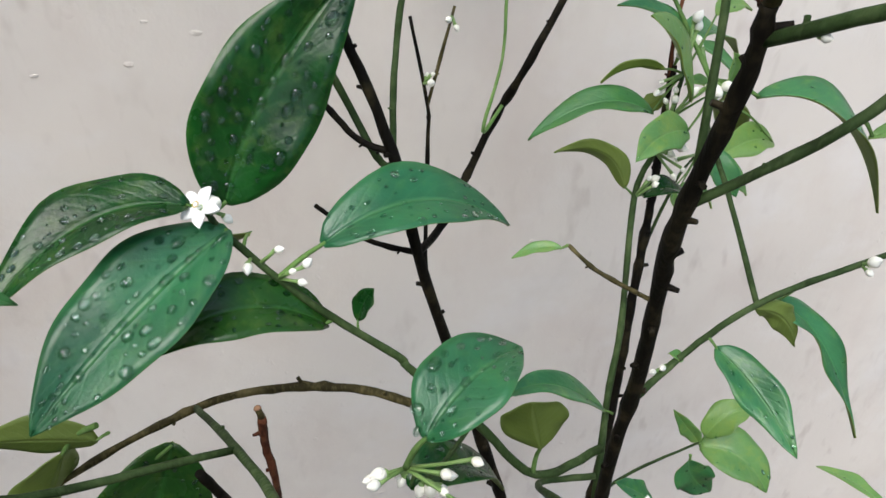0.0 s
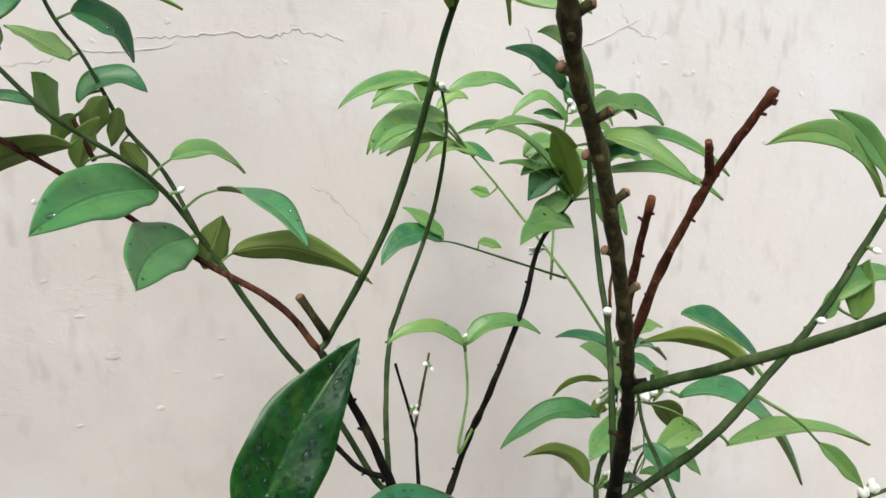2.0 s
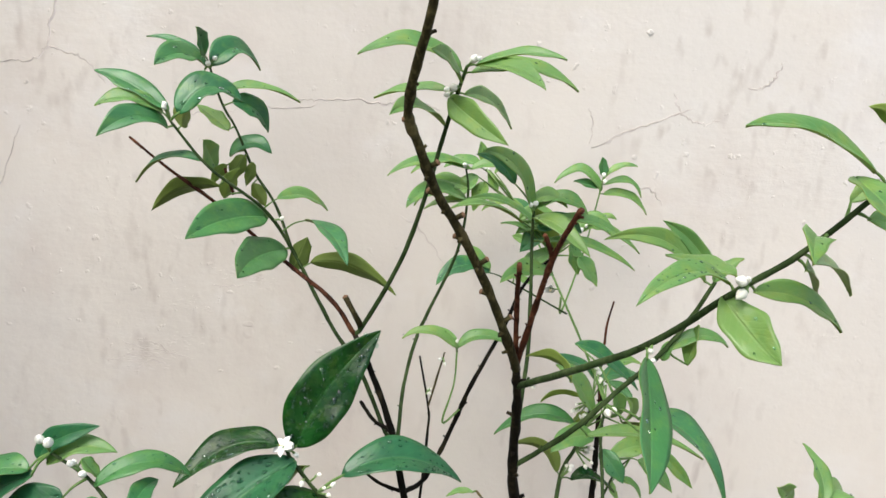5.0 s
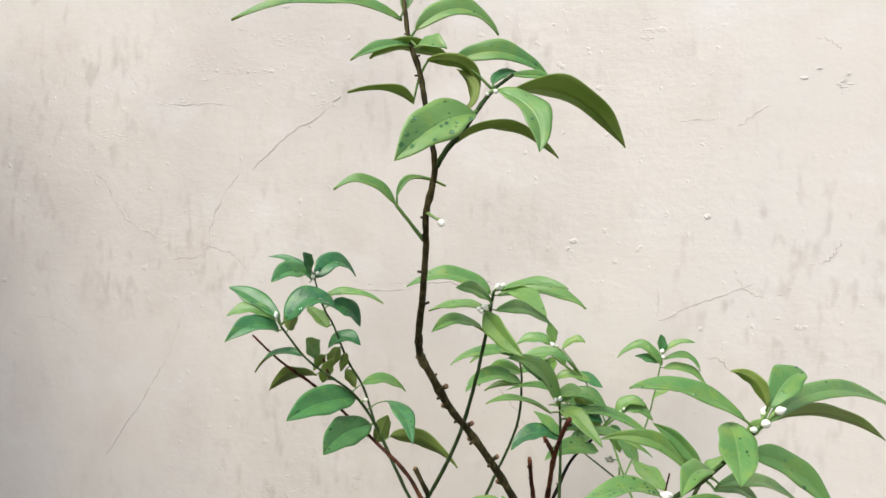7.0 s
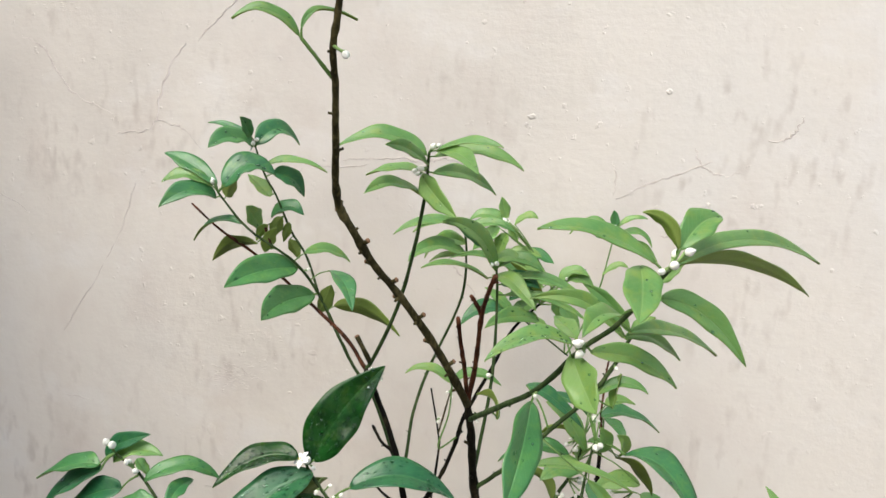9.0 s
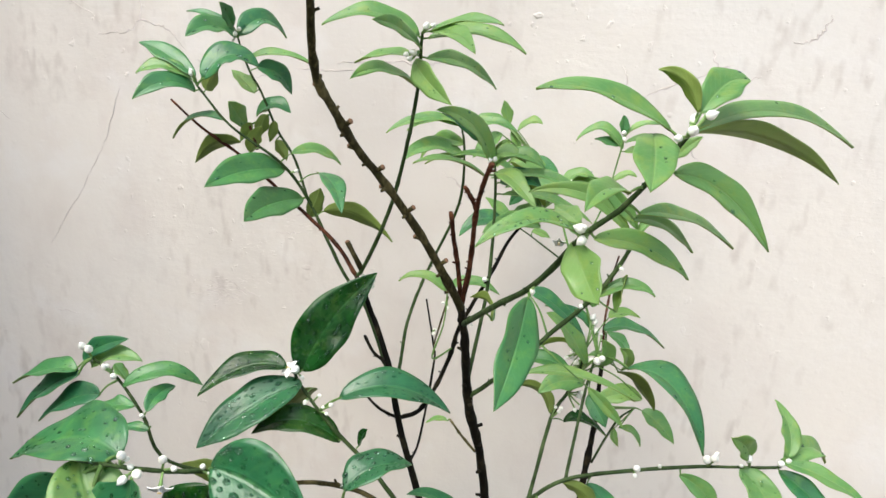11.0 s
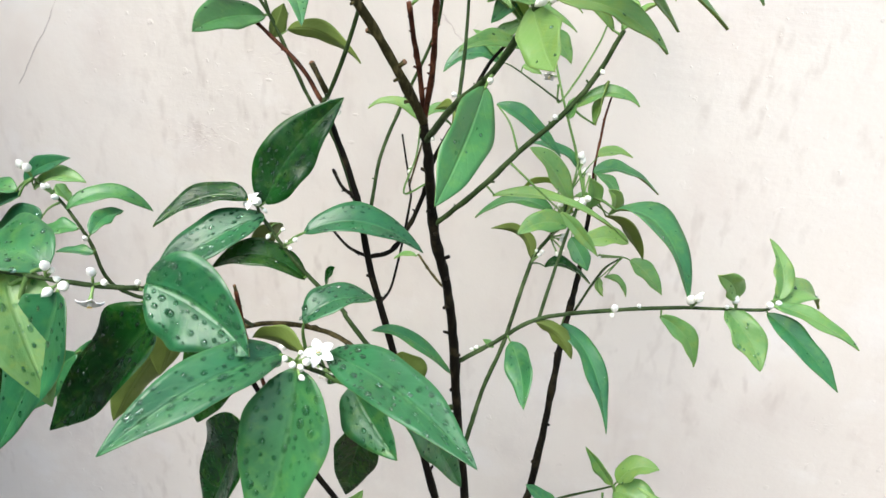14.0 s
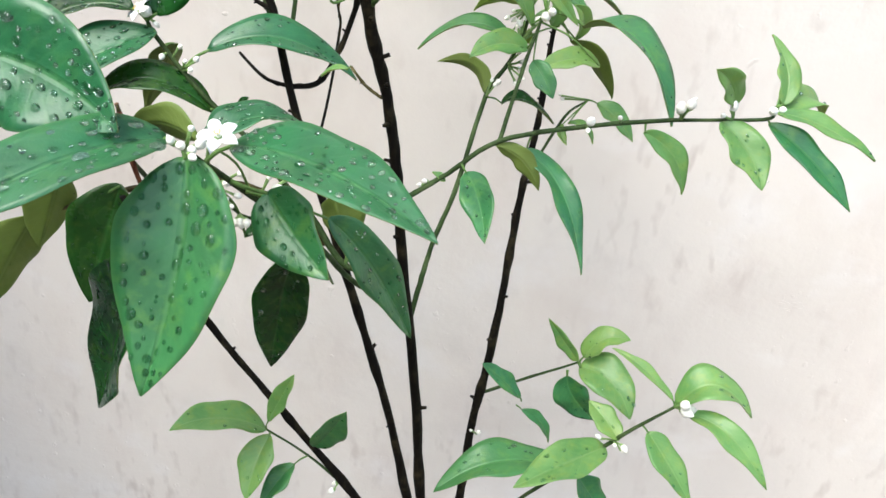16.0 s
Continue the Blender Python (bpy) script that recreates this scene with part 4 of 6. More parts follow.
leaf("young", (0.216, 1.06, 1.255), (0.177, 1.06, 1.282), (0.163, 1.06, 1.271), (0.149, 1.06, 1.257), 0.0217, (-0.387, -0.8139, 0.4334))
leaf("young", (0.216, 1.06, 1.255), (0.184, 1.06, 1.277), (0.179, 1.06, 1.264), (0.174, 1.06, 1.249), 0.0184, (-0.4293, -0.8901, 0.1533))
leaf("mid", (0.216, 1.06, 1.255), (0.202, 1.06, 1.26), (0.219, 1.06, 1.256), (0.235, 1.06, 1.248), 0.0170, (0.2556, -0.6637, 0.703))
leaf("young", (0.23, 0.91, 1.235), (0.243, 0.91, 1.252), (0.219, 0.91, 1.257), (0.2, 0.91, 1.25), 0.0187, (-0.0356, -0.6419, 0.7659))
leaf("young", (0.23, 0.91, 1.235), (0.247, 0.91, 1.254), (0.26, 0.91, 1.26), (0.275, 0.91, 1.25), 0.0161, (0.1157, -0.5746, 0.8102))
leaf("young", (0.23, 0.91, 1.235), (0.241, 0.91, 1.244), (0.245, 0.91, 1.234), (0.249, 0.91, 1.221), 0.0151, (0.4688, -0.8681, 0.1631))
leaf("young", (0.23, 0.91, 1.235), (0.229, 0.91, 1.238), (0.216, 0.91, 1.231), (0.202, 0.91, 1.221), 0.0152, (-0.3665, -0.7259, 0.582))
leaf("young", (0.23, 0.91, 1.235), (0.248, 0.91, 1.235), (0.256, 0.91, 1.225), (0.264, 0.91, 1.213), 0.0159, (0.4331, -0.8445, 0.315))
leaf("young", (0.23, 0.91, 1.235), (0.245, 0.91, 1.254), (0.256, 0.91, 1.265), (0.27, 0.91, 1.261), 0.0148, (-0.232, -0.5097, 0.8285))
leaf("mid", (0.23, 0.91, 1.235), (0.224, 0.91, 1.257), (0.214, 0.91, 1.248), (0.204, 0.91, 1.236), 0.0179, (-0.3583, -0.869, 0.3413))
leaf("young", (0.298, 0.622, 1.314), (0.301, 0.622, 1.316), (0.341, 0.672, 1.324), (0.388, 0.722, 1.308), 0.0133, (0.4744, -0.348, 0.8086))
leaf("young", (0.298, 0.622, 1.314), (0.3, 0.622, 1.316), (0.341, 0.672, 1.312), (0.384, 0.722, 1.29), 0.0117, (-0.4145, 0.5388, 0.7334))
leaf("young", (0.2907, 0.6308, 1.3014), (0.296, 0.631, 1.299), (0.317, 0.636, 1.292), (0.337, 0.641, 1.269), 0.0142, (0.4633, -0.808, 0.3639))
leaf("young", (0.298, 0.622, 1.314), (0.302, 0.622, 1.323), (0.311, 0.632, 1.334), (0.321, 0.642, 1.336), 0.0166, (0.1964, -0.6587, 0.7263))
leaf("young", (0.298, 0.622, 1.314), (0.301, 0.622, 1.323), (0.295, 0.622, 1.334), (0.285, 0.622, 1.338), 0.0080, (0.3516, 0.8578, 0.375))
leaf("young", (0.2962, 0.6241, 1.3109), (0.292, 0.624, 1.316), (0.266, 0.619, 1.329), (0.241, 0.614, 1.329), 0.0130, (0.3059, -0.5461, 0.7799))
leaf("young", (0.2944, 0.6263, 1.3078), (0.286, 0.626, 1.314), (0.286, 0.606, 1.306), (0.284, 0.586, 1.297), 0.0188, (0.0605, -0.393, 0.9176))
leaf("young", (0.2853, 0.6374, 1.292), (0.28, 0.631, 1.29), (0.27, 0.616, 1.293), (0.263, 0.601, 1.286), 0.0126, (0.2891, -0.2856, 0.9137))
leaf("young", (0.28, 0.643, 1.284), (0.285, 0.643, 1.28), (0.309, 0.673, 1.275), (0.336, 0.703, 1.257), 0.0111, (0.6313, -0.256, 0.732))
leaf("young", (0.2783, 0.6445, 1.2819), (0.283, 0.644, 1.277), (0.298, 0.669, 1.272), (0.316, 0.694, 1.255), 0.0092, (0.8122, -0.322, 0.4864))
leaf("young", (0.262, 0.6576, 1.2642), (0.26, 0.658, 1.268), (0.239, 0.648, 1.273), (0.218, 0.638, 1.261), 0.0133, (0.0608, -0.4411, 0.8954), drops=10)
leaf("young", (0.2658, 0.6529, 1.2693), (0.268, 0.653, 1.266), (0.291, 0.658, 1.263), (0.311, 0.663, 1.249), 0.0140, (0.4064, -0.6413, 0.6508))
leaf("young", (0.26, 0.6606, 1.2611), (0.259, 0.661, 1.262), (0.266, 0.646, 1.25), (0.272, 0.631, 1.243), 0.0202, (-0.4443, -0.6088, 0.6572))
leaf("young", (0.264, 0.655, 1.267), (0.261, 0.655, 1.272), (0.255, 0.68, 1.272), (0.248, 0.705, 1.271), 0.0112, (-0.4033, -0.0867, 0.9109))
leaf("mid", (0.2398, 0.6931, 1.2303), (0.239, 0.688, 1.226), (0.236, 0.663, 1.205), (0.231, 0.638, 1.186), 0.0238, (0.5894, -0.5601, 0.5822), drops=2, n=30)
leaf("young", (0.2889, 0.6331, 1.2982), (0.297, 0.646, 1.304), (0.302, 0.646, 1.309), (0.307, 0.646, 1.313), 0.0069, (-0.3512, -0.8511, 0.3902))
leaf("dark", (0.0442, 0.8574, 1.0929), (0.051, 0.857, 1.096), (0.07, 0.868, 1.137), (0.105, 0.879, 1.178), 0.0418, (0.0718, -0.9742, 0.2141), drops=40, n=30)
leaf("deep", (0.0677, 0.8516, 1.0654), (0.085, 0.852, 1.079), (0.127, 0.867, 1.088), (0.17, 0.882, 1.064), 0.0306, (0.2846, -0.3627, 0.8874), drops=14)
leaf("deep", (0.109, 0.795, 1.015), (0.113, 0.783, 1.042), (0.131, 0.795, 1.056), (0.155, 0.812, 1.053), 0.032, (-0.1941, -0.3604, 0.9124), drops=26, n=30)
bud((0.109, 0.795, 1.015), (0.1, 0.791, 1.018), 0.0043)
bud((0.1103, 0.7964, 1.0125), (0.108, 0.795, 1.009), 0.0026, 3, 0.007)
bud((0.1193, 0.8057, 0.9948), (0.121, 0.804, 0.992), 0.0046)
leaf("dark", (0.088, 0.85, 1.0453), (0.086, 0.85, 1.042), (0.053, 0.84, 1.061), (0.019, 0.83, 1.049), 0.0272, (0.215, -0.4102, 0.8863), drops=14)
leaf("deep", (0.0493, 0.8554, 1.085), (0.051, 0.855, 1.087), (0.018, 0.828, 1.07), (-0.012, 0.8, 1.047), 0.0393, (0.0045, -0.5916, 0.8062), drops=44, n=30)
leaf("dark", (0.0442, 0.8574, 1.0929), (0.039, 0.852, 1.099), (0.006, 0.846, 1.098), (-0.024, 0.824, 1.078), 0.028, (-0.0586, -0.3677, 0.9281), drops=14)
leaf("dark", (0.0995, 0.8508, 1.0345), (0.099, 0.86, 1.035), (0.102, 0.86, 1.045), (0.106, 0.86, 1.051), 0.0108, (-0.668, -0.6844, 0.2922))
leaf("mid", (0.0555, 0.854, 1.078), (0.058, 0.864, 1.079), (0.032, 0.889, 1.052), (0.005, 0.914, 1.018), 0.0225, (-0.1784, 0.6793, 0.7118))
leaf("deep", (0.151, 0.682, 1.075), (0.144, 0.682, 1.079), (0.117, 0.645, 1.076), (0.087, 0.606, 1.056), 0.0298, (0.0288, -0.6925, 0.7208), drops=34, n=30)
leaf("mid", (0.151, 0.682, 1.075), (0.152, 0.68, 1.073), (0.153, 0.665, 1.035), (0.143, 0.645, 0.983), 0.0490, (0.0004, -0.9329, 0.3603), drops=34, n=30, wave=0.05)
leaf("deep", (0.1532, 0.6927, 1.0665), (0.164, 0.698, 1.074), (0.212, 0.665, 1.08), (0.259, 0.627, 1.074), 0.0285, (0.1653, -0.627, 0.7613), drops=46, n=30)
leaf("mid", (0.1566, 0.709, 1.0537), (0.175, 0.705, 1.052), (0.19, 0.695, 1.039), (0.209, 0.682, 1.026), 0.0304, (0.1128, -0.9893, 0.092), drops=18)
leaf("mid", (0.1588, 0.7197, 1.0452), (0.202, 0.706, 1.043), (0.219, 0.724, 1.012), (0.235, 0.748, 0.962), 0.0248, (0.5799, -0.707, 0.4048), drops=8)
leaf("dark", (0.172, 0.735, 1.03), (0.175, 0.74, 1.005), (0.161, 0.758, 0.965), (0.146, 0.78, 0.908), 0.0304, (0.0482, -0.9185, -0.3926), drops=8, wave=0.04)
leaf("dark", (0.12, 0.72, 1.02), (0.092, 0.73, 0.993), (0.069, 0.75, 0.936), (0.035, 0.77, 0.865), 0.0583, (-0.6692, -0.7399, 0.0682), drops=10)
leaf("deep", (0.057, 0.7, 1.094), (0.063, 0.688, 1.104), (0.099, 0.681, 1.099), (0.134, 0.665, 1.085), 0.0500, (-0.14, -0.90, 0.40), drops=60, n=30)
leaf("dark", (0.055, 0.7, 1.091), (0.063, 0.695, 1.084), (0.035, 0.69, 1.047), (-0.011, 0.685, 0.995), 0.0488, (-0.3826, -0.8276, 0.4108), drops=20, wave=0.16)
leaf("deep", (0.028, 0.672, 1.106), (0.026, 0.665, 1.103), (0.016, 0.66, 1.069), (-0.022, 0.655, 0.998), 0.0465, (-0.2662, -0.9403, 0.2121), drops=12)
leaf("mid", (0.006, 0.668, 1.108), (0.013, 0.675, 1.11), (-0.026, 0.685, 1.111), (-0.085, 0.7, 1.08), 0.0459, (-0.3445, -0.2837, 0.8949), drops=18, n=26)
leaf("young", (0.006, 0.668, 1.108), (-0.014, 0.675, 1.105), (0.004, 0.66, 1.085), (0.026, 0.65, 1.042), 0.0403, (0.5018, -0.6423, 0.5793), drops=14, wave=0.1)
leaf("dark", (0.006, 0.668, 1.108), (-0.015, 0.675, 1.067), (-0.021, 0.675, 1.042), (-0.037, 0.675, 1.007), 0.0364, (0.4441, -0.8821, -0.1568), drops=10)
leaf("deep", (0.006, 0.668, 1.108), (-0.037, 0.69, 1.08), (-0.059, 0.69, 1.058), (-0.098, 0.69, 1.021), 0.0343, (-0.0248, -0.9994, 0.0256), drops=10)
leaf("dark", (0.005, 0.851, 0.9743), (0.018, 0.851, 0.985), (0.005, 0.846, 0.946), (-0.01, 0.841, 0.896), 0.0513, (0.0146, -0.9941, 0.1071), drops=10)
leaf("mid", (-0.01, 0.852, 0.999), (-0.026, 0.852, 0.985), (-0.037, 0.852, 0.959), (-0.05, 0.852, 0.928), 0.0343, (-0.7169, 0.6284, 0.3019))
leaf("mid", (-0.0061, 0.8518, 0.9942), (-0.011, 0.852, 0.99), (-0.036, 0.852, 0.995), (-0.062, 0.852, 0.996), 0.0223, (-0.0044, 0.9993, -0.0377))
leaf("mid", (-0.049, 0.8496, 0.9564), (-0.048, 0.85, 0.954), (-0.073, 0.85, 0.918), (-0.1, 0.85, 0.872), 0.0363, (-0.5902, 0.7153, 0.3743), wave=0.16)
leaf("mid", (-0.0993, 0.847, 0.9406), (-0.097, 0.847, 0.957), (-0.126, 0.847, 0.915), (-0.158, 0.847, 0.862), 0.0316, (-0.1604, -0.9817, 0.103), wave=0.16)
leaf("mid", (-0.12, 0.846, 0.943), (-0.125, 0.846, 0.939), (-0.161, 0.846, 0.905), (-0.201, 0.846, 0.86), 0.0362, (-0.1328, -0.9829, 0.1278), wave=0.16)
leaf("mid", (-0.0487, 0.7679, 1.1066), (-0.049, 0.768, 1.106), (-0.024, 0.78, 1.117), (-0.001, 0.793, 1.103), 0.017365, (0.2603, -0.394, 0.8815), drops=4, wave=0.16)
leaf("mid", (-0.026, 0.756, 1.092), (-0.023, 0.756, 1.096), (-0.023, 0.771, 1.103), (-0.019, 0.786, 1.103), 0.014835, (0.34, -0.2564, 0.9048), wave=0.16)
leaf("young", (-0.0613, 0.7717, 1.1145), (-0.058, 0.772, 1.121), (-0.053, 0.772, 1.115), (-0.048, 0.772, 1.109), 0.011155, (0.7448, -0.2449, 0.6207), wave=0.16)
leaf("mid", (-0.0343, 0.7603, 1.0974), (-0.036, 0.76, 1.096), (-0.051, 0.76, 1.095), (-0.067, 0.76, 1.089), 0.014835, (-0.1853, -0.5409, 0.8205), wave=0.16)
leaf("mid", (-0.0185, 0.7526, 1.087), (-0.02, 0.753, 1.084), (-0.035, 0.753, 1.084), (-0.049, 0.753, 1.081), 0.01012, (-0.0966, -0.3432, 0.9343), wave=0.16)
leaf("mid", (0.16, 0.725, 1.041), (0.154, 0.687, 1.078), (0.138, 0.692, 1.082), (0.12, 0.697, 1.077), 0.0180, (0.2642, 0.9279, 0.263), wave=0.12)
leaf("mid", (0.2122, 0.8319, 0.9899), (0.208, 0.832, 0.992), (0.176, 0.822, 1.022), (0.152, 0.812, 1.028), 0.0140, (0.5878, -0.2793, 0.7592))
leaf("mid", (0.2467, 0.8278, 1.0343), (0.25, 0.825, 1.03), (0.261, 0.804, 1.02), (0.267, 0.78, 1.007), 0.0215, (-0.2445, -0.6818, 0.6895), drops=5, wave=0.16, n=18)
leaf("mid", (0.2849, 0.8292, 1.0562), (0.282, 0.836, 1.044), (0.307, 0.826, 1.023), (0.323, 0.804, 0.984), 0.018, (0.3057, -0.6934, 0.6525), wave=0.35, n=30)
leaf("mid", (0.2634, 0.8278, 1.0481), (0.266, 0.828, 1.047), (0.282, 0.828, 1.04), (0.293, 0.828, 1.023), 0.0143, (0.055, 0.9966, 0.0618), wave=0.2)
leaf("young", (0.2362, 0.8281, 1.0246), (0.238, 0.828, 1.022), (0.234, 0.828, 1.025), (0.23, 0.828, 1.027), 0.0058, (0.4404, -0.5565, 0.7046), wave=0.16)
leaf("young", (0.347, 0.8363, 1.0682), (0.347, 0.836, 1.062), (0.366, 0.836, 1.05), (0.375, 0.836, 1.028), 0.0158, (0.3728, -0.8756, 0.307), wave=0.16)
leaf("young", (0.3886, 0.8404, 1.0725), (0.388, 0.84, 1.072), (0.404, 0.83, 1.058), (0.413, 0.82, 1.041), 0.0239, (0.0518, -0.8196, 0.5706), drops=5, wave=0.16)
leaf("mid", (0.4133, 0.8422, 1.0756), (0.414, 0.842, 1.073), (0.439, 0.832, 1.057), (0.462, 0.822, 1.034), 0.0184, (0.1239, -0.8128, 0.5693), wave=0.16)
leaf("young", (0.4152, 0.8421, 1.0798), (0.415, 0.842, 1.08), (0.443, 0.837, 1.075), (0.471, 0.832, 1.061), 0.0145, (0.1671, -0.5795, 0.7976), wave=0.16)
leaf("young", (0.4159, 0.8422, 1.0784), (0.417, 0.842, 1.079), (0.436, 0.857, 1.087), (0.454, 0.872, 1.069), 0.0235, (0.4683, -0.3006, 0.8309), wave=0.16)
leaf("young", (0.415, 0.842, 1.082), (0.419, 0.842, 1.084), (0.42, 0.852, 1.1), (0.41, 0.862, 1.118), 0.0155, (0.208, -0.818, 0.5363), wave=0.16)
leaf("young", (0.3941, 0.8408, 1.073), (0.393, 0.841, 1.08), (0.387, 0.831, 1.094), (0.375, 0.821, 1.103), 0.0183, (0.6869, -0.7212, -0.0896), wave=0.16)
leaf("young", (0.2738, 0.7678, 1.2082), (0.275, 0.768, 1.207), (0.293, 0.768, 1.217), (0.309, 0.768, 1.211), 0.0102, (-0.0915, -0.6223, 0.7774))
leaf("young", (0.2706, 0.7679, 1.204), (0.273, 0.768, 1.201), (0.274, 0.768, 1.207), (0.275, 0.768, 1.213), 0.0075, (-0.3362, -0.9401, 0.056))
leaf("mid", (0.2476, 0.7696, 1.1789), (0.229, 0.799, 1.199), (0.248, 0.799, 1.192), (0.27, 0.799, 1.172), 0.0128, (0.4215, -0.6424, 0.6401))
leaf("young", (0.2939, 0.7625, 1.2465), (0.29, 0.763, 1.248), (0.263, 0.758, 1.271), (0.23, 0.753, 1.27), 0.0125, (0.3016, -0.8471, 0.4376))
leaf("young", (0.295, 0.762, 1.249), (0.294, 0.762, 1.252), (0.28, 0.762, 1.27), (0.263, 0.762, 1.281), 0.0107, (-0.0117, -0.9999, -0.0125))
leaf("young", (0.2738, 0.7678, 1.2082), (0.287, 0.768, 1.199), (0.289, 0.768, 1.212), (0.291, 0.768, 1.223), 0.0131, (-0.9272, -0.3412, 0.1545))
leaf("young", (0.2298, 0.7737, 1.1573), (0.235, 0.774, 1.151), (0.269, 0.774, 1.154), (0.305, 0.774, 1.141), 0.0113, (0.1348, -0.303, 0.9434))
leaf("young", (0.2429, 0.7702, 1.1732), (0.275, 0.77, 1.148), (0.287, 0.77, 1.137), (0.299, 0.77, 1.124), 0.0086, (0.1902, -0.9631, 0.1902))
leaf("young", (0.295, 0.762, 1.249), (0.294, 0.762, 1.249), (0.301, 0.762, 1.257), (0.309, 0.762, 1.263), 0.0124, (-0.6342, -0.3688, 0.6795))
leaf("young", (0.2113, 0.7356, 1.2008), (0.216, 0.736, 1.196), (0.211, 0.756, 1.202), (0.197, 0.776, 1.197), 0.0109, (0.8242, 0.381, 0.4189))
leaf("young", (0.1603, 0.9203, 1.2949), (0.164, 0.92, 1.295), (0.132, 0.91, 1.301), (0.103, 0.9, 1.288), 0.0122, (0.137, -0.6724, 0.7274))
leaf("young", (0.1629, 0.9224, 1.2809), (0.163, 0.922, 1.281), (0.139, 0.932, 1.282), (0.122, 0.942, 1.263), 0.0159, (-0.546, -0.6845, 0.4831))
leaf("young", (0.1629, 0.9252, 1.2714), (0.163, 0.925, 1.27), (0.147, 0.925, 1.27), (0.13, 0.925, 1.263), 0.0100, (-0.1699, -0.5741, 0.8009))
leaf("young", (0.1603, 0.9203, 1.2949), (0.164, 0.92, 1.295), (0.186, 0.92, 1.301), (0.206, 0.92, 1.293), 0.0121, (0.035, -0.6774, 0.7348))
leaf("young", (0.2178, 1.0582, 1.2523), (0.222, 1.058, 1.254), (0.2, 1.058, 1.26), (0.182, 1.058, 1.25), 0.0134, (-0.076, -0.6456, 0.7598))
leaf("young", (0.2321, 1.0438, 1.2308), (0.226, 1.044, 1.225), (0.218, 1.044, 1.228), (0.211, 1.044, 1.23), 0.0098, (0.1074, -0.9405, 0.3223))
leaf("mid", (0.1945, 1.059, 1.1906), (0.194, 1.059, 1.191), (0.165, 1.049, 1.198), (0.143, 1.039, 1.18), 0.0228, (0.0664, -0.6056, 0.793))
leaf("young", (0.2145, 1.0392, 1.186), (0.215, 1.039, 1.192), (0.224, 1.039, 1.19), (0.233, 1.039, 1.186), 0.0089, (0.1755, -0.8319, 0.5265))
leaf("young", (0.1934, 1.0593, 1.1907), (0.194, 1.059, 1.195), (0.179, 1.059, 1.208), (0.164, 1.059, 1.218), 0.0137, (0.3321, -0.8379, 0.4332))
leaf("young", (0.161, 0.89, 1.162), (0.161, 0.89, 1.165), (0.14, 0.89, 1.177), (0.12, 0.89, 1.17), 0.0113, (0.1055, -0.4907, 0.8649))
leaf("young", (0.161, 0.89, 1.162), (0.161, 0.89, 1.165), (0.18, 0.89, 1.176), (0.203, 0.89, 1.167), 0.0134, (-0.0425, -0.4485, 0.8928))
leaf("young", (0.161, 0.89, 1.162), (0.16, 0.89, 1.166), (0.155, 0.905, 1.169), (0.149, 0.92, 1.172), 0.0092, (-0.1538, -0.2477, 0.9565))
leaf("young", (0.23, 0.91, 1.235), (0.231, 0.91, 1.235), (0.193, 0.895, 1.273), (0.155, 0.88, 1.273), 0.0087, (0.5363, -0.5699, 0.6226))
leaf("young", (0.23, 0.91, 1.235), (0.232, 0.91, 1.237), (0.219, 0.895, 1.258), (0.206, 0.88, 1.274), 0.0175, (0.4421, 0.5191, 0.7315))
leaf("young", (0.23, 0.91, 1.235), (0.231, 0.91, 1.234), (0.21, 0.91, 1.253), (0.188, 0.91, 1.257), 0.0081, (0.3261, -0.7225, 0.6096))
leaf("young", (0.2235, 0.9087, 1.2287), (0.23, 0.909, 1.221), (0.207, 0.894, 1.226), (0.188, 0.879, 1.218), 0.0183, (0.3262, -0.5346, 0.7796))
leaf("young", (0.2015, 0.8288, 1.2672), (0.203, 0.829, 1.267), (0.238, 0.829, 1.271), (0.271, 0.829, 1.252), 0.0095, (0.1566, -0.6867, 0.7098))
leaf("young", (0.202, 0.83, 1.256), (0.207, 0.83, 1.256), (0.239, 0.83, 1.256), (0.269, 0.83, 1.241), 0.0087, (0.1744, -0.6707, 0.7209))
leaf("mid", (0.2017, 0.8297, 1.2635), (0.205, 0.83, 1.264), (0.22, 0.83, 1.269), (0.233, 0.83, 1.263), 0.0157, (0.0191, -0.8451, 0.5343))
leaf("young", (0.201, 0.826, 1.276), (0.199, 0.826, 1.28), (0.21, 0.826, 1.286), (0.222, 0.826, 1.279), 0.0118, (0.0274, -0.7753, 0.631))
leaf("mid", (0.201, 0.826, 1.276), (0.188, 0.826, 1.292), (0.178, 0.826, 1.304), (0.163, 0.826, 1.309), 0.0113, (0.2316, -0.9112, 0.3406))
leaf("mid", (0.304, 0.9, 0.822), (0.303, 0.9, 0.825), (0.286, 0.9, 0.841), (0.27, 0.9, 0.852), 0.0167, (0.5357, -0.5333, 0.6547), wave=0.16)
leaf("mid", (0.3002, 0.8971, 0.8199), (0.305, 0.897, 0.816), (0.321, 0.897, 0.807), (0.33, 0.897, 0.788), 0.0119, (0.6056, -0.5838, 0.5407), wave=0.16)
leaf("young", (0.346, 0.925, 0.849), (0.345, 0.925, 0.85), (0.332, 0.925, 0.866), (0.317, 0.925, 0.885), 0.0137, (-0.1876, -0.9707, -0.1501), wave=0.16)
leaf("young", (0.346, 0.925, 0.849), (0.349, 0.925, 0.854), (0.362, 0.925, 0.873), (0.382, 0.925, 0.875), 0.0243, (-0.4748, -0.4667, 0.7461), wave=0.16)
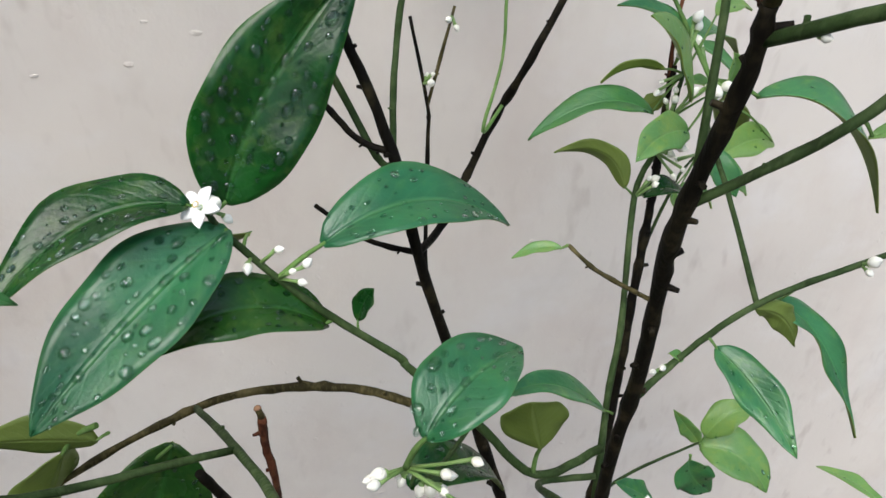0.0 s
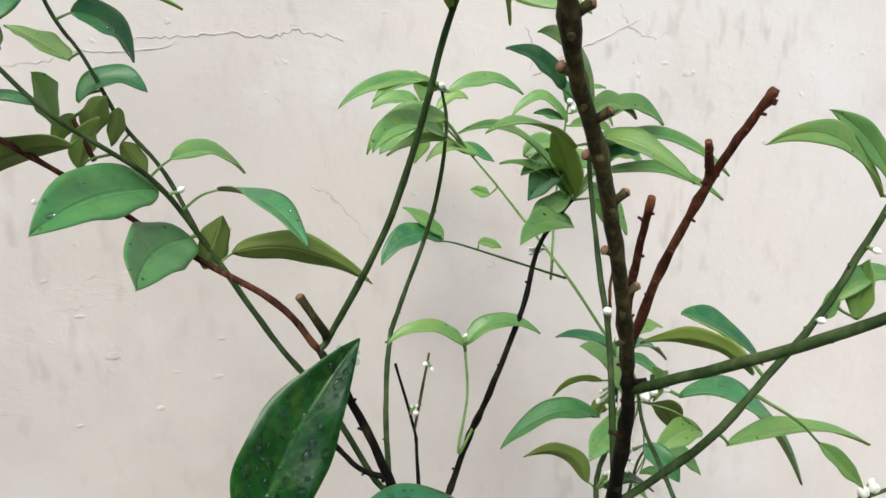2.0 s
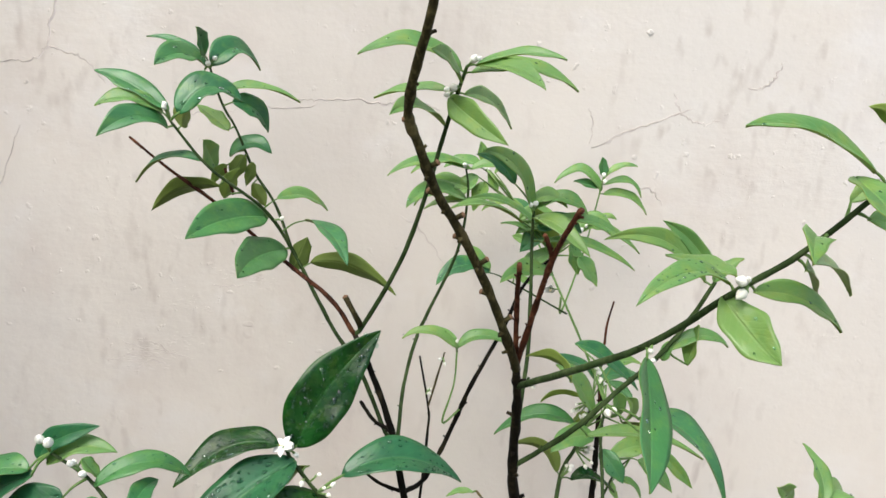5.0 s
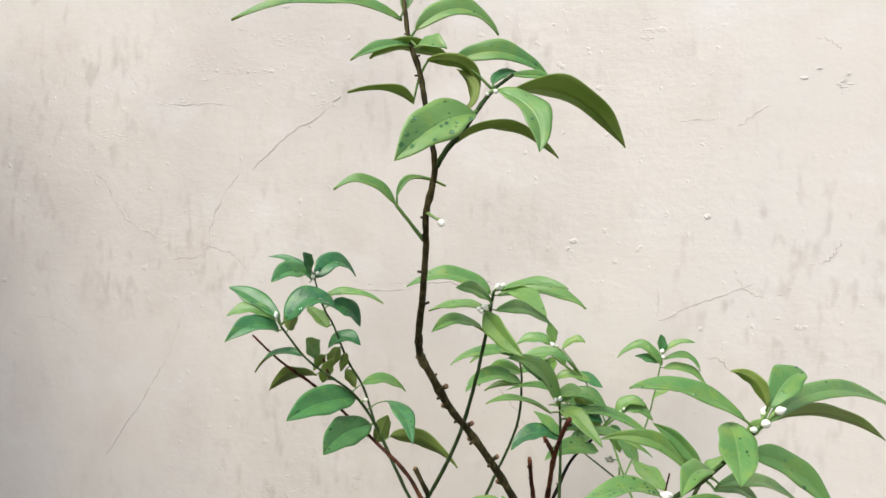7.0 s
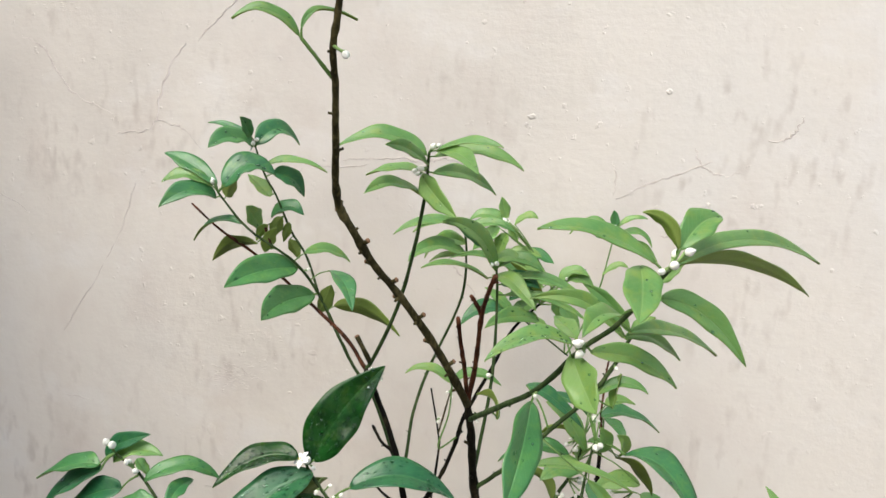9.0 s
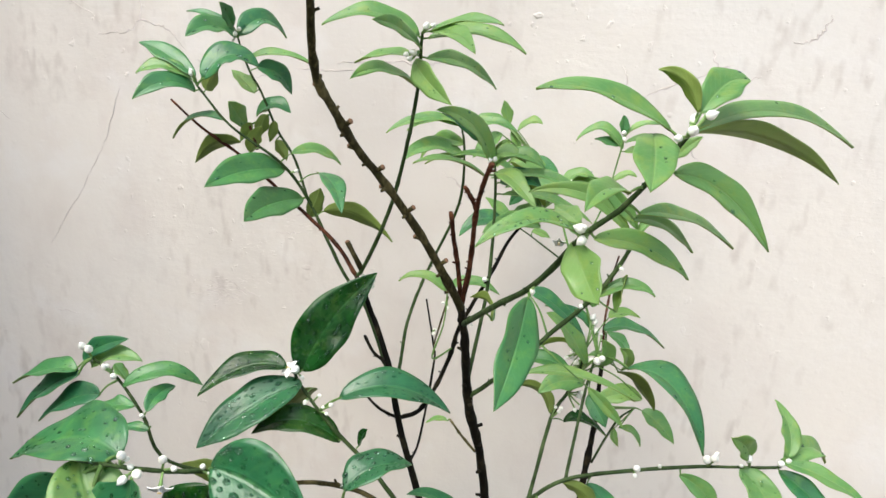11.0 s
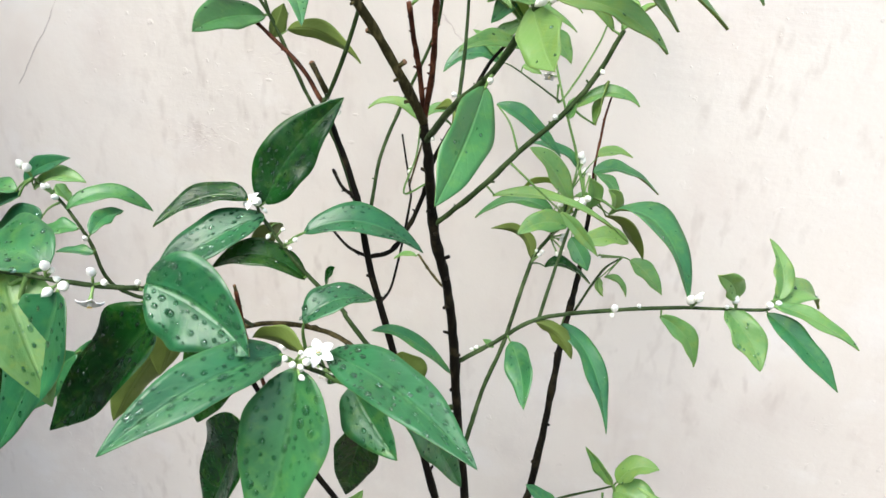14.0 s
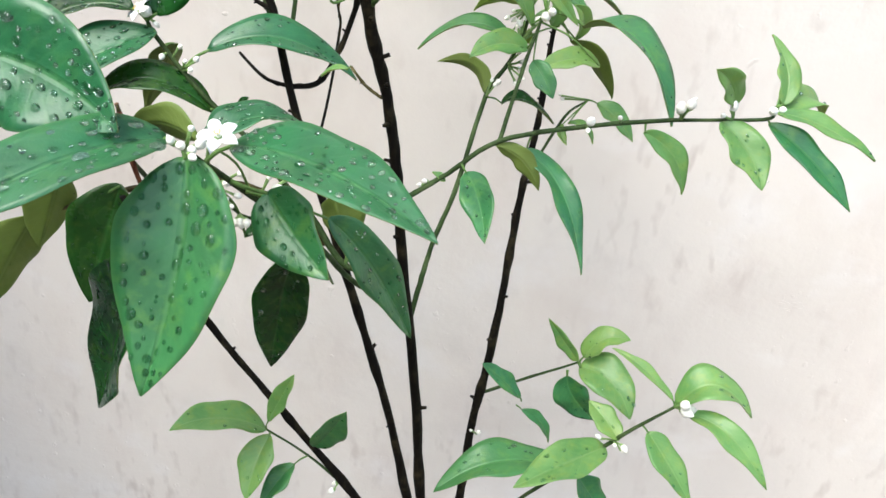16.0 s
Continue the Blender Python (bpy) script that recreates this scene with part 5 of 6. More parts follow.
leaf("young", (0.346, 0.925, 0.849), (0.347, 0.925, 0.844), (0.37, 0.91, 0.845), (0.388, 0.895, 0.823), 0.0341, (-0.0127, -0.585, 0.811), wave=0.16)
leaf("mid", (0.3375, 0.9201, 0.8434), (0.338, 0.92, 0.838), (0.346, 0.92, 0.819), (0.365, 0.92, 0.799), 0.0284, (-0.067, -0.9967, -0.0464), wave=0.16)
leaf("young", (0.368, 0.84, 0.844), (0.371, 0.838, 0.846), (0.36, 0.848, 0.855), (0.349, 0.858, 0.861), 0.0206, (0.0292, -0.579, 0.8148), wave=0.16)
leaf("young", (0.3631, 0.8423, 0.8363), (0.363, 0.842, 0.836), (0.335, 0.817, 0.837), (0.302, 0.792, 0.832), 0.0285, (0.1414, -0.2491, 0.9581), drops=4, wave=0.16)
leaf("mid", (0.345, 0.8505, 0.808), (0.34, 0.843, 0.81), (0.29, 0.828, 0.82), (0.249, 0.813, 0.798), 0.0333, (-0.0958, -0.1054, 0.9898), drops=4, wave=0.16)
leaf("young", (0.3819, 0.8323, 0.8663), (0.387, 0.832, 0.861), (0.402, 0.822, 0.845), (0.42, 0.812, 0.823), 0.0221, (0.2129, -0.7762, 0.5934), wave=0.16)
leaf("mid", (0.345, 0.8505, 0.808), (0.35, 0.85, 0.8), (0.362, 0.85, 0.784), (0.375, 0.85, 0.765), 0.0251, (0.5729, -0.7101, 0.4092), wave=0.16)
leaf("young", (0.397, 0.822, 0.891), (0.398, 0.822, 0.892), (0.418, 0.822, 0.911), (0.445, 0.822, 0.891), 0.0269, (0.0206, -0.2536, 0.9671), wave=0.16)
leaf("young", (0.397, 0.822, 0.891), (0.406, 0.822, 0.887), (0.43, 0.807, 0.885), (0.454, 0.792, 0.861), 0.0193, (0.0573, -0.5999, 0.798), wave=0.16)
leaf("young", (0.397, 0.822, 0.891), (0.395, 0.822, 0.896), (0.375, 0.832, 0.91), (0.355, 0.842, 0.916), 0.0101, (0.2317, -0.4159, 0.8794), wave=0.16)
leaf("young", (0.113, 0.852, 0.797), (0.113, 0.852, 0.797), (0.084, 0.832, 0.818), (0.057, 0.812, 0.817), 0.0274, (0.3956, -0.0973, 0.9132), wave=0.16)
leaf("young", (0.1162, 0.8524, 0.7947), (0.116, 0.852, 0.792), (0.11, 0.837, 0.776), (0.107, 0.822, 0.753), 0.0266, (-0.1031, -0.7768, 0.6213), wave=0.16)
leaf("mid", (0.145, 0.856, 0.774), (0.134, 0.855, 0.764), (0.123, 0.845, 0.752), (0.112, 0.835, 0.735), 0.0210, (-0.2729, -0.6827, 0.6779), wave=0.16)
leaf("young", (0.113, 0.852, 0.797), (0.115, 0.852, 0.805), (0.126, 0.852, 0.83), (0.136, 0.852, 0.851), 0.0165, (-0.4112, -0.892, 0.1877), wave=0.16)
leaf("mid", (0.15, 0.86, 0.777), (0.15, 0.86, 0.78), (0.167, 0.845, 0.812), (0.181, 0.83, 0.842), 0.0253, (0.0349, -0.8927, -0.4494))
flower((0.151, 0.682, 1.075), (0.163, 0.687, 1.08), 0.0090, (0.1, -0.6, 0.8))
bud((0.151, 0.682, 1.075), (0.154, 0.673, 1.08), 0.0029, 5, 0.01)
bud((0.151, 0.682, 1.075), (0.159, 0.678, 1.079), 0.0036, 2, 0.006)
bud((0.1609, 0.73, 1.037), (0.169, 0.731, 1.043), 0.0035, 3, 0.01)
bud((0.043, 0.858, 1.095), (0.045, 0.854, 1.097), 0.0055, 2, 0.006)
flower((0.043, 0.858, 1.095), (0.043, 0.852, 1.098), 0.0085, (-0.4, -0.6, 0.7))
bud((0.0677, 0.8516, 1.0654), (0.078, 0.848, 1.073), 0.0029, 3, 0.006)
bud((0.0612, 0.8528, 1.072), (0.068, 0.849, 1.08), 0.0025)
bud((0.0583, 0.8534, 1.0751), (0.057, 0.849, 1.074), 0.0030)
bud((0.016, 0.67, 1.107), (0.021, 0.666, 1.116), 0.0042)
bud((0.025, 0.672, 1.106), (0.028, 0.668, 1.106), 0.0046)
bud((0.037, 0.679, 1.103), (0.041, 0.675, 1.112), 0.0039, 2, 0.006)
bud((0.053, 0.694, 1.097), (0.056, 0.69, 1.102), 0.0027, 2, 0.005)
flower((0.038, 0.678, 1.103), (0.04, 0.672, 1.097), 0.008, (0.2, -0.6, -0.7))
bud((-0.077, 0.773, 1.124), (-0.076, 0.769, 1.13), 0.0047, 2, 0.008)
bud((-0.0565, 0.7707, 1.1116), (-0.055, 0.767, 1.114), 0.0037, 3, 0.008)
bud((-0.026, 0.756, 1.092), (-0.025, 0.753, 1.094), 0.0028)
bud((0.315, 0.832, 1.063), (0.316, 0.828, 1.066), 0.0041, 2, 0.006)
bud((0.366, 0.8385, 1.0706), (0.364, 0.834, 1.077), 0.0049)
bud((0.3941, 0.8408, 1.073), (0.392, 0.837, 1.08), 0.0038, 2, 0.006)
bud((0.4148, 0.842, 1.0813), (0.414, 0.838, 1.081), 0.0039, 2, 0.006)
bud((0.3334, 0.8344, 1.0663), (0.332, 0.83, 1.07), 0.0022)
bud((0.2307, 0.8283, 1.0197), (0.227, 0.825, 1.022), 0.0023, 2, 0.005)
bud((0.2674, 0.7681, 1.2001), (0.266, 0.764, 1.202), 0.0024)
bud((0.2658, 0.6529, 1.2693), (0.263, 0.651, 1.27), 0.0036, 3, 0.006)
bud((0.298, 0.622, 1.314), (0.304, 0.618, 1.322), 0.0030)
bud((0.298, 0.622, 1.314), (0.299, 0.618, 1.316), 0.0032)
bud((0.242, 0.69, 1.233), (0.241, 0.689, 1.23), 0.0022)
bud((0.1979, 0.767, 1.1838), (0.2, 0.763, 1.183), 0.0019)
bud((0.153, 0.8, 1.359), (0.156, 0.796, 1.362), 0.0035, 2, 0.005)
bud((0.15, 0.8111, 1.3485), (0.147, 0.807, 1.347), 0.0036)
bud((-0.042, 0.868, 1.318), (-0.044, 0.864, 1.326), 0.0029, 2, 0.004)
bud((-0.031, 0.914, 1.36), (-0.03, 0.91, 1.36), 0.0031)
bud((0.0214, 0.9013, 1.2503), (0.027, 0.899, 1.252), 0.0025)
bud((0.201, 0.826, 1.276), (0.201, 0.822, 1.28), 0.0028, 2, 0.004)
bud((0.2029, 0.8152, 1.1988), (0.201, 0.811, 1.2), 0.0029)
bud((0.16, 0.92, 1.297), (0.159, 0.916, 1.298), 0.0029)
bud((0.216, 1.06, 1.255), (0.183, 1.056, 1.29), 0.0035, 2, 0.005)
bud((0.23, 0.91, 1.235), (0.246, 0.906, 1.254), 0.0038, 2, 0.005)
bud((0.1399, 0.9389, 1.1106), (0.142, 0.935, 1.112), 0.0028, 3, 0.006)
bud((0.1519, 0.9398, 1.1414), (0.15, 0.936, 1.141), 0.0024, 2, 0.004)
bud((0.161, 0.89, 1.162), (0.16, 0.886, 1.171), 0.0018)
flower((0.2496, 0.9963, 1.1916), (0.243, 0.998, 1.192), 0.0069, (0, -0.7, -0.6))
bud((0.397, 0.822, 0.891), (0.402, 0.818, 0.892), 0.0058)
bud((0.368, 0.84, 0.844), (0.374, 0.836, 0.843), 0.0038, 3, 0.008)
bud((0.368, 0.84, 0.844), (0.358, 0.838, 0.846), 0.0029)
bud((0.2725, 0.8716, 0.8067), (0.274, 0.868, 0.811), 0.0027, 2, 0.005)
bud((0.1692, 0.8608, 0.7484), (0.165, 0.857, 0.742), 0.0038, 2, 0.006)
bud((0.2865, 0.7663, 1.2288), (0.287, 0.762, 1.228), 0.0021)
stub((0.09, 0.884, 1.179), (0.078, 0.884, 1.2), 0.0022)
leaf("young", (0.2927, 1.0607, 1.2752), (0.294, 1.061, 1.275), (0.273, 1.061, 1.294), (0.249, 1.061, 1.28), 0.0155, (0.0879, -0.6054, 0.791))
leaf("young", (0.2943, 1.0602, 1.2864), (0.295, 1.06, 1.287), (0.309, 1.06, 1.299), (0.326, 1.06, 1.3), 0.0095, (-0.3308, -0.5181, 0.7888))
leaf("mid", (0.2946, 1.06, 1.2886), (0.294, 1.06, 1.289), (0.293, 1.06, 1.299), (0.292, 1.06, 1.307), 0.0112, (0.2726, -0.9617, 0.0303))
leaf("young", (0.2937, 1.0605, 1.2821), (0.296, 1.06, 1.281), (0.318, 1.06, 1.286), (0.332, 1.06, 1.271), 0.0104, (0.2088, -0.6255, 0.7517))
leaf("young", (0.2922, 1.0606, 1.2725), (0.296, 1.061, 1.272), (0.32, 1.061, 1.272), (0.339, 1.061, 1.255), 0.0128, (0.265, -0.6932, 0.6702))
leaf("mid", (0.2931, 1.0607, 1.2777), (0.291, 1.061, 1.278), (0.279, 1.061, 1.281), (0.267, 1.061, 1.283), 0.0127, (0.1492, -0.682, 0.716))
leaf("young", (0.2857, 1.0574, 1.2382), (0.285, 1.057, 1.24), (0.299, 1.057, 1.251), (0.31, 1.057, 1.249), 0.0104, (-0.283, -0.5497, 0.786))
bud((0.295, 1.06, 1.291), (0.294, 1.056, 1.291), 0.0036)
leaf("mid", (0.275, 0.94, 1.112), (0.263, 0.94, 1.091), (0.231, 0.942, 1.097), (0.198, 0.946, 1.076), 0.0216, (-0.2365, -0.3156, 0.919))
leaf("mid", (0.251, 0.92, 1.053), (0.25, 0.93, 1.053), (0.239, 0.94, 1.07), (0.213, 0.945, 1.069), 0.0146, (0.4465, 0.8647, 0.2302))
leaf("young", (0.282, 0.925, 1.105), (0.276, 0.925, 1.087), (0.256, 0.915, 1.09), (0.239, 0.905, 1.081), 0.0221, (0.2364, -0.6336, 0.7367))
leaf("young", (0.275, 0.94, 1.112), (0.267, 0.945, 1.113), (0.249, 0.947, 1.114), (0.235, 0.95, 1.105), 0.0105, (-0.0406, 0.7549, 0.6546))
leaf("young", (0.285, 0.93, 1.112), (0.277, 0.93, 1.101), (0.259, 0.925, 1.131), (0.24, 0.92, 1.147), 0.0243, (0.6991, -0.5607, 0.4436))
leaf("mid", (0.285, 0.93, 1.112), (0.279, 0.95, 1.126), (0.263, 0.95, 1.14), (0.237, 0.95, 1.144), 0.0149, (0.3627, -0.3674, 0.8565))
leaf("mid", (0.293, 0.98, 1.103), (0.29, 0.975, 1.119), (0.316, 0.985, 1.121), (0.347, 1.0, 1.1), 0.0205, (0.3855, -0.2011, 0.9005))
leaf("mid", (0.293, 0.98, 1.103), (0.292, 0.97, 1.119), (0.304, 0.96, 1.116), (0.311, 0.95, 1.108), 0.0138, (0.1502, -0.362, 0.92))
leaf("mid", (0.285, 0.93, 1.112), (0.31, 0.925, 1.104), (0.345, 0.905, 1.101), (0.371, 0.885, 1.055), 0.0348, (0.4586, -0.3132, 0.8316))
leaf("mid", (0.285, 0.93, 1.112), (0.304, 0.95, 1.091), (0.323, 0.96, 1.078), (0.341, 0.97, 1.05), 0.0239, (0.4298, 0.5819, 0.6905))
leaf("young", (0.282, 0.925, 1.105), (0.324, 0.92, 1.081), (0.305, 0.915, 1.085), (0.284, 0.91, 1.076), 0.0196, (0.0562, -0.6065, 0.7931))
leaf("mid", (0.282, 0.925, 1.105), (0.28, 0.915, 1.081), (0.289, 0.905, 1.072), (0.296, 0.9, 1.061), 0.0171, (-0.1483, -0.8478, 0.5092))
leaf("dark", (0.251, 0.92, 1.053), (0.262, 0.93, 1.047), (0.277, 0.93, 1.052), (0.3, 0.935, 1.036), 0.0154, (0.2997, -0.2715, 0.9146))
leaf("young", (0.325, 0.985, 1.044), (0.332, 0.985, 1.042), (0.347, 0.98, 1.034), (0.362, 0.975, 1.018), 0.0201, (0.3146, -0.6845, 0.6577))
leaf("young", (0.325, 0.985, 1.044), (0.312, 0.975, 1.027), (0.324, 0.97, 1.027), (0.332, 0.965, 1.016), 0.0110, (0.3336, -0.3093, 0.8905))
leaf("young", (0.325, 0.985, 1.044), (0.308, 0.975, 1.026), (0.308, 0.97, 1.019), (0.313, 0.965, 1.013), 0.0089, (0.3938, -0.6267, 0.6724))
leaf("young", (0.285, 0.93, 1.112), (0.289, 0.93, 1.102), (0.293, 0.925, 1.117), (0.287, 0.92, 1.129), 0.0155, (0.3582, -0.8877, -0.2894))
leaf("young", (0.285, 0.93, 1.112), (0.307, 0.95, 1.092), (0.311, 0.945, 1.107), (0.303, 0.94, 1.116), 0.0144, (0.6787, -0.7109, -0.1846))
leaf("young", (0.275, 0.94, 1.112), (0.292, 0.95, 1.139), (0.303, 0.955, 1.143), (0.319, 0.96, 1.139), 0.0133, (0.1741, -0.4261, 0.8878))
leaf("young", (0.27, 0.935, 1.09), (0.295, 0.94, 1.101), (0.286, 0.94, 1.108), (0.277, 0.94, 1.106), 0.0083, (0.2306, -0.5735, 0.7861))
leaf("mid", (0.27, 0.935, 1.09), (0.276, 0.955, 1.095), (0.272, 0.96, 1.089), (0.265, 0.96, 1.086), 0.0114, (0.5529, 0.7923, -0.2578))
bud((0.275, 0.94, 1.112), (0.278, 0.945, 1.138), 0.0042, 2, 0.005)
bud((0.275, 0.94, 1.112), (0.27, 0.938, 1.122), 0.0034, 2, 0.006)
bud((0.27, 0.935, 1.09), (0.269, 0.932, 1.101), 0.0034)
bud((0.27, 0.935, 1.09), (0.279, 0.935, 1.103), 0.0040, 2, 0.006)
bud((0.263, 0.93, 1.074), (0.273, 0.925, 1.078), 0.0036, 3, 0.007)
bud((0.263, 0.93, 1.074), (0.27, 0.92, 1.065), 0.0026, 2, 0.005)
bud((0.251, 0.92, 1.053), (0.258, 0.918, 1.064), 0.0032)
bud((0.285, 0.93, 1.112), (0.285, 0.925, 1.109), 0.0052, 2, 0.004)
bud((0.285, 0.93, 1.112), (0.283, 0.945, 1.126), 0.0040, 2, 0.005)
bud((0.275, 0.94, 1.112), (0.265, 0.94, 1.104), 0.0030, 3, 0.006)
bud((0.325, 0.985, 1.044), (0.306, 0.975, 1.045), 0.0020, 2, 0.004)
leaf("young", (0.178, 0.835, 1.082), (0.176, 0.836, 1.08), (0.167, 0.839, 1.079), (0.158, 0.842, 1.073), 0.0060, (0.25, -0.45, 0.857))
leaf("mid", (-0.078, 0.775, 1.122), (-0.088, 0.77, 1.113), (-0.111, 0.77, 1.111), (-0.143, 0.77, 1.096), 0.0238, (-0.276, -0.3228, 0.9053))
leaf("deep", (-0.078, 0.775, 1.122), (-0.086, 0.77, 1.11), (-0.113, 0.77, 1.096), (-0.142, 0.77, 1.068), 0.0284, (-0.5232, -0.5077, 0.6845))
leaf("deep", (-0.054, 0.77, 1.11), (-0.066, 0.765, 1.099), (-0.091, 0.765, 1.092), (-0.119, 0.765, 1.071), 0.0243, (-0.3696, -0.6174, 0.6944))
leaf("deep", (-0.078, 0.775, 1.122), (-0.088, 0.78, 1.115), (-0.077, 0.78, 1.128), (-0.051, 0.78, 1.138), 0.0175, (-0.2837, -0.841, 0.4606))
leaf("young", (-0.078, 0.775, 1.122), (-0.083, 0.78, 1.112), (-0.064, 0.78, 1.124), (-0.041, 0.78, 1.122), 0.0183, (-0.192, -0.5286, 0.8269))
leaf("mid", (0.178, 0.832, 0.957), (0.179, 0.83, 0.975), (0.174, 0.83, 0.992), (0.171, 0.83, 1.005), 0.0312, (0.1493, 0.9879, 0.0423))
leaf("dark", (0.109, 0.795, 1.015), (0.116, 0.82, 0.973), (0.141, 0.83, 0.972), (0.168, 0.84, 0.937), 0.0290, (0.5282, 0.1567, 0.8345), drops=4)
limb("red", (0.06, 0.849, 0.91, 0.0016), (0.062, 0.8, 1.009, 0.0015), (0.06, 0.795, 1.035, 0.0015), (0.06, 0.79, 1.054, 0.0013), nubs=6, label="dead red-brown leafless twig")
stub((0.06, 0.79, 1.054), (0.059, 0.79, 1.058), 0.0012)
bud((0.109, 0.795, 1.015), (0.121, 0.785, 1.021), 0.0034, 5, 0.01)
leaf("mid", (-0.003, 0.915, 1.296), (-0.003, 0.91, 1.296), (-0.008, 0.91, 1.287), (-0.012, 0.91, 1.276), 0.0139, (-0.1452, 0.9873, 0.0649))
leaf("mid", (0.003, 0.918, 1.288), (0.002, 0.915, 1.291), (0.0, 0.915, 1.282), (-0.003, 0.915, 1.273), 0.0092, (-0.2348, 0.9697, 0.067))
leaf("young", (-0.003, 0.915, 1.296), (-0.016, 0.91, 1.288), (-0.022, 0.91, 1.282), (-0.027, 0.91, 1.273), 0.0100, (-0.2946, 0.9305, 0.2178))
limb("red", (-0.009, 0.905, 1.267, 0.0013), (-0.013, 0.905, 1.278, 0.0012), (-0.016, 0.905, 1.286, 0.001), nubs=2, label="dead red-brown leafless twig")
limb("red", (0.202, 0.745, 1.258, 0.0013), (0.2, 0.741, 1.265, 0.0012), (0.196, 0.736, 1.273, 0.0011), nubs=3, label="dead red-brown leafless twig")
stub((0.1789, 0.757, 1.2204), (0.1839, 0.7556, 1.2245), 0.0015)
stub((0.1711, 0.746, 1.238), (0.1662, 0.7448, 1.24), 0.0015)
stub((0.1625, 0.7348, 1.2553), (0.1674, 0.7337, 1.2592), 0.0015)
stub((0.1551, 0.7261, 1.2692), (0.1502, 0.725, 1.2713), 0.0015)
stub((0.1485, 0.7189, 1.28), (0.1534, 0.7169, 1.2829), 0.0015)
stub((0.1412, 0.7109, 1.292), (0.1362, 0.7098, 1.294), 0.0015)
stub((0.1356, 0.7027, 1.3047), (0.14, 0.7006, 1.3076), 0.0015)
stub((0.1285, 0.69, 1.3238), (0.1246, 0.689, 1.3258), 0.0015)
limb("green", (0.147, 0.622, 1.428, 0.0015), (0.154, 0.62, 1.438, 0.0014), (0.161, 0.62, 1.446, 0.0013), (0.167, 0.62, 1.455, 0.0012), (0.174, 0.625, 1.466, 0.001), (0.183, 0.628, 1.474, 0.0009))
limb("lime", (0.138, 0.64, 1.393, 0.0011), (0.132, 0.634, 1.402, 0.0009), (0.126, 0.63, 1.41, 0.0009))
leaf("young", (0.167, 0.62, 1.455), (0.167, 0.615, 1.453), (0.152, 0.6, 1.445), (0.137, 0.585, 1.427), 0.0252, (0.3069, -0.7783, 0.5477), drops=6)
leaf("young", (0.154, 0.62, 1.438), (0.157, 0.62, 1.44), (0.18, 0.63, 1.449), (0.205, 0.645, 1.436), 0.0117, (-0.0688, 0.2828, 0.9567))
leaf("young", (0.174, 0.625, 1.466), (0.182, 0.625, 1.464), (0.211, 0.645, 1.467), (0.238, 0.665, 1.444), 0.0206, (0.0034, 0.4432, 0.8964))
leaf("young", (0.174, 0.625, 1.466), (0.177, 0.62, 1.465), (0.195, 0.61, 1.452), (0.199, 0.6, 1.433), 0.0184, (0.3441, -0.6722, 0.6556))
leaf("young", (0.174, 0.625, 1.466), (0.154, 0.63, 1.482), (0.177, 0.635, 1.487), (0.199, 0.64, 1.476), 0.0128, (0.2462, -0.9305, 0.271))
leaf("young", (0.183, 0.628, 1.474), (0.182, 0.63, 1.474), (0.194, 0.635, 1.475), (0.205, 0.64, 1.472), 0.0062, (0.3878, -0.7959, 0.4649))
leaf("mid", (0.174, 0.625, 1.466), (0.173, 0.63, 1.47), (0.177, 0.635, 1.476), (0.184, 0.64, 1.478), 0.0072, (0.153, -0.7425, 0.6521))
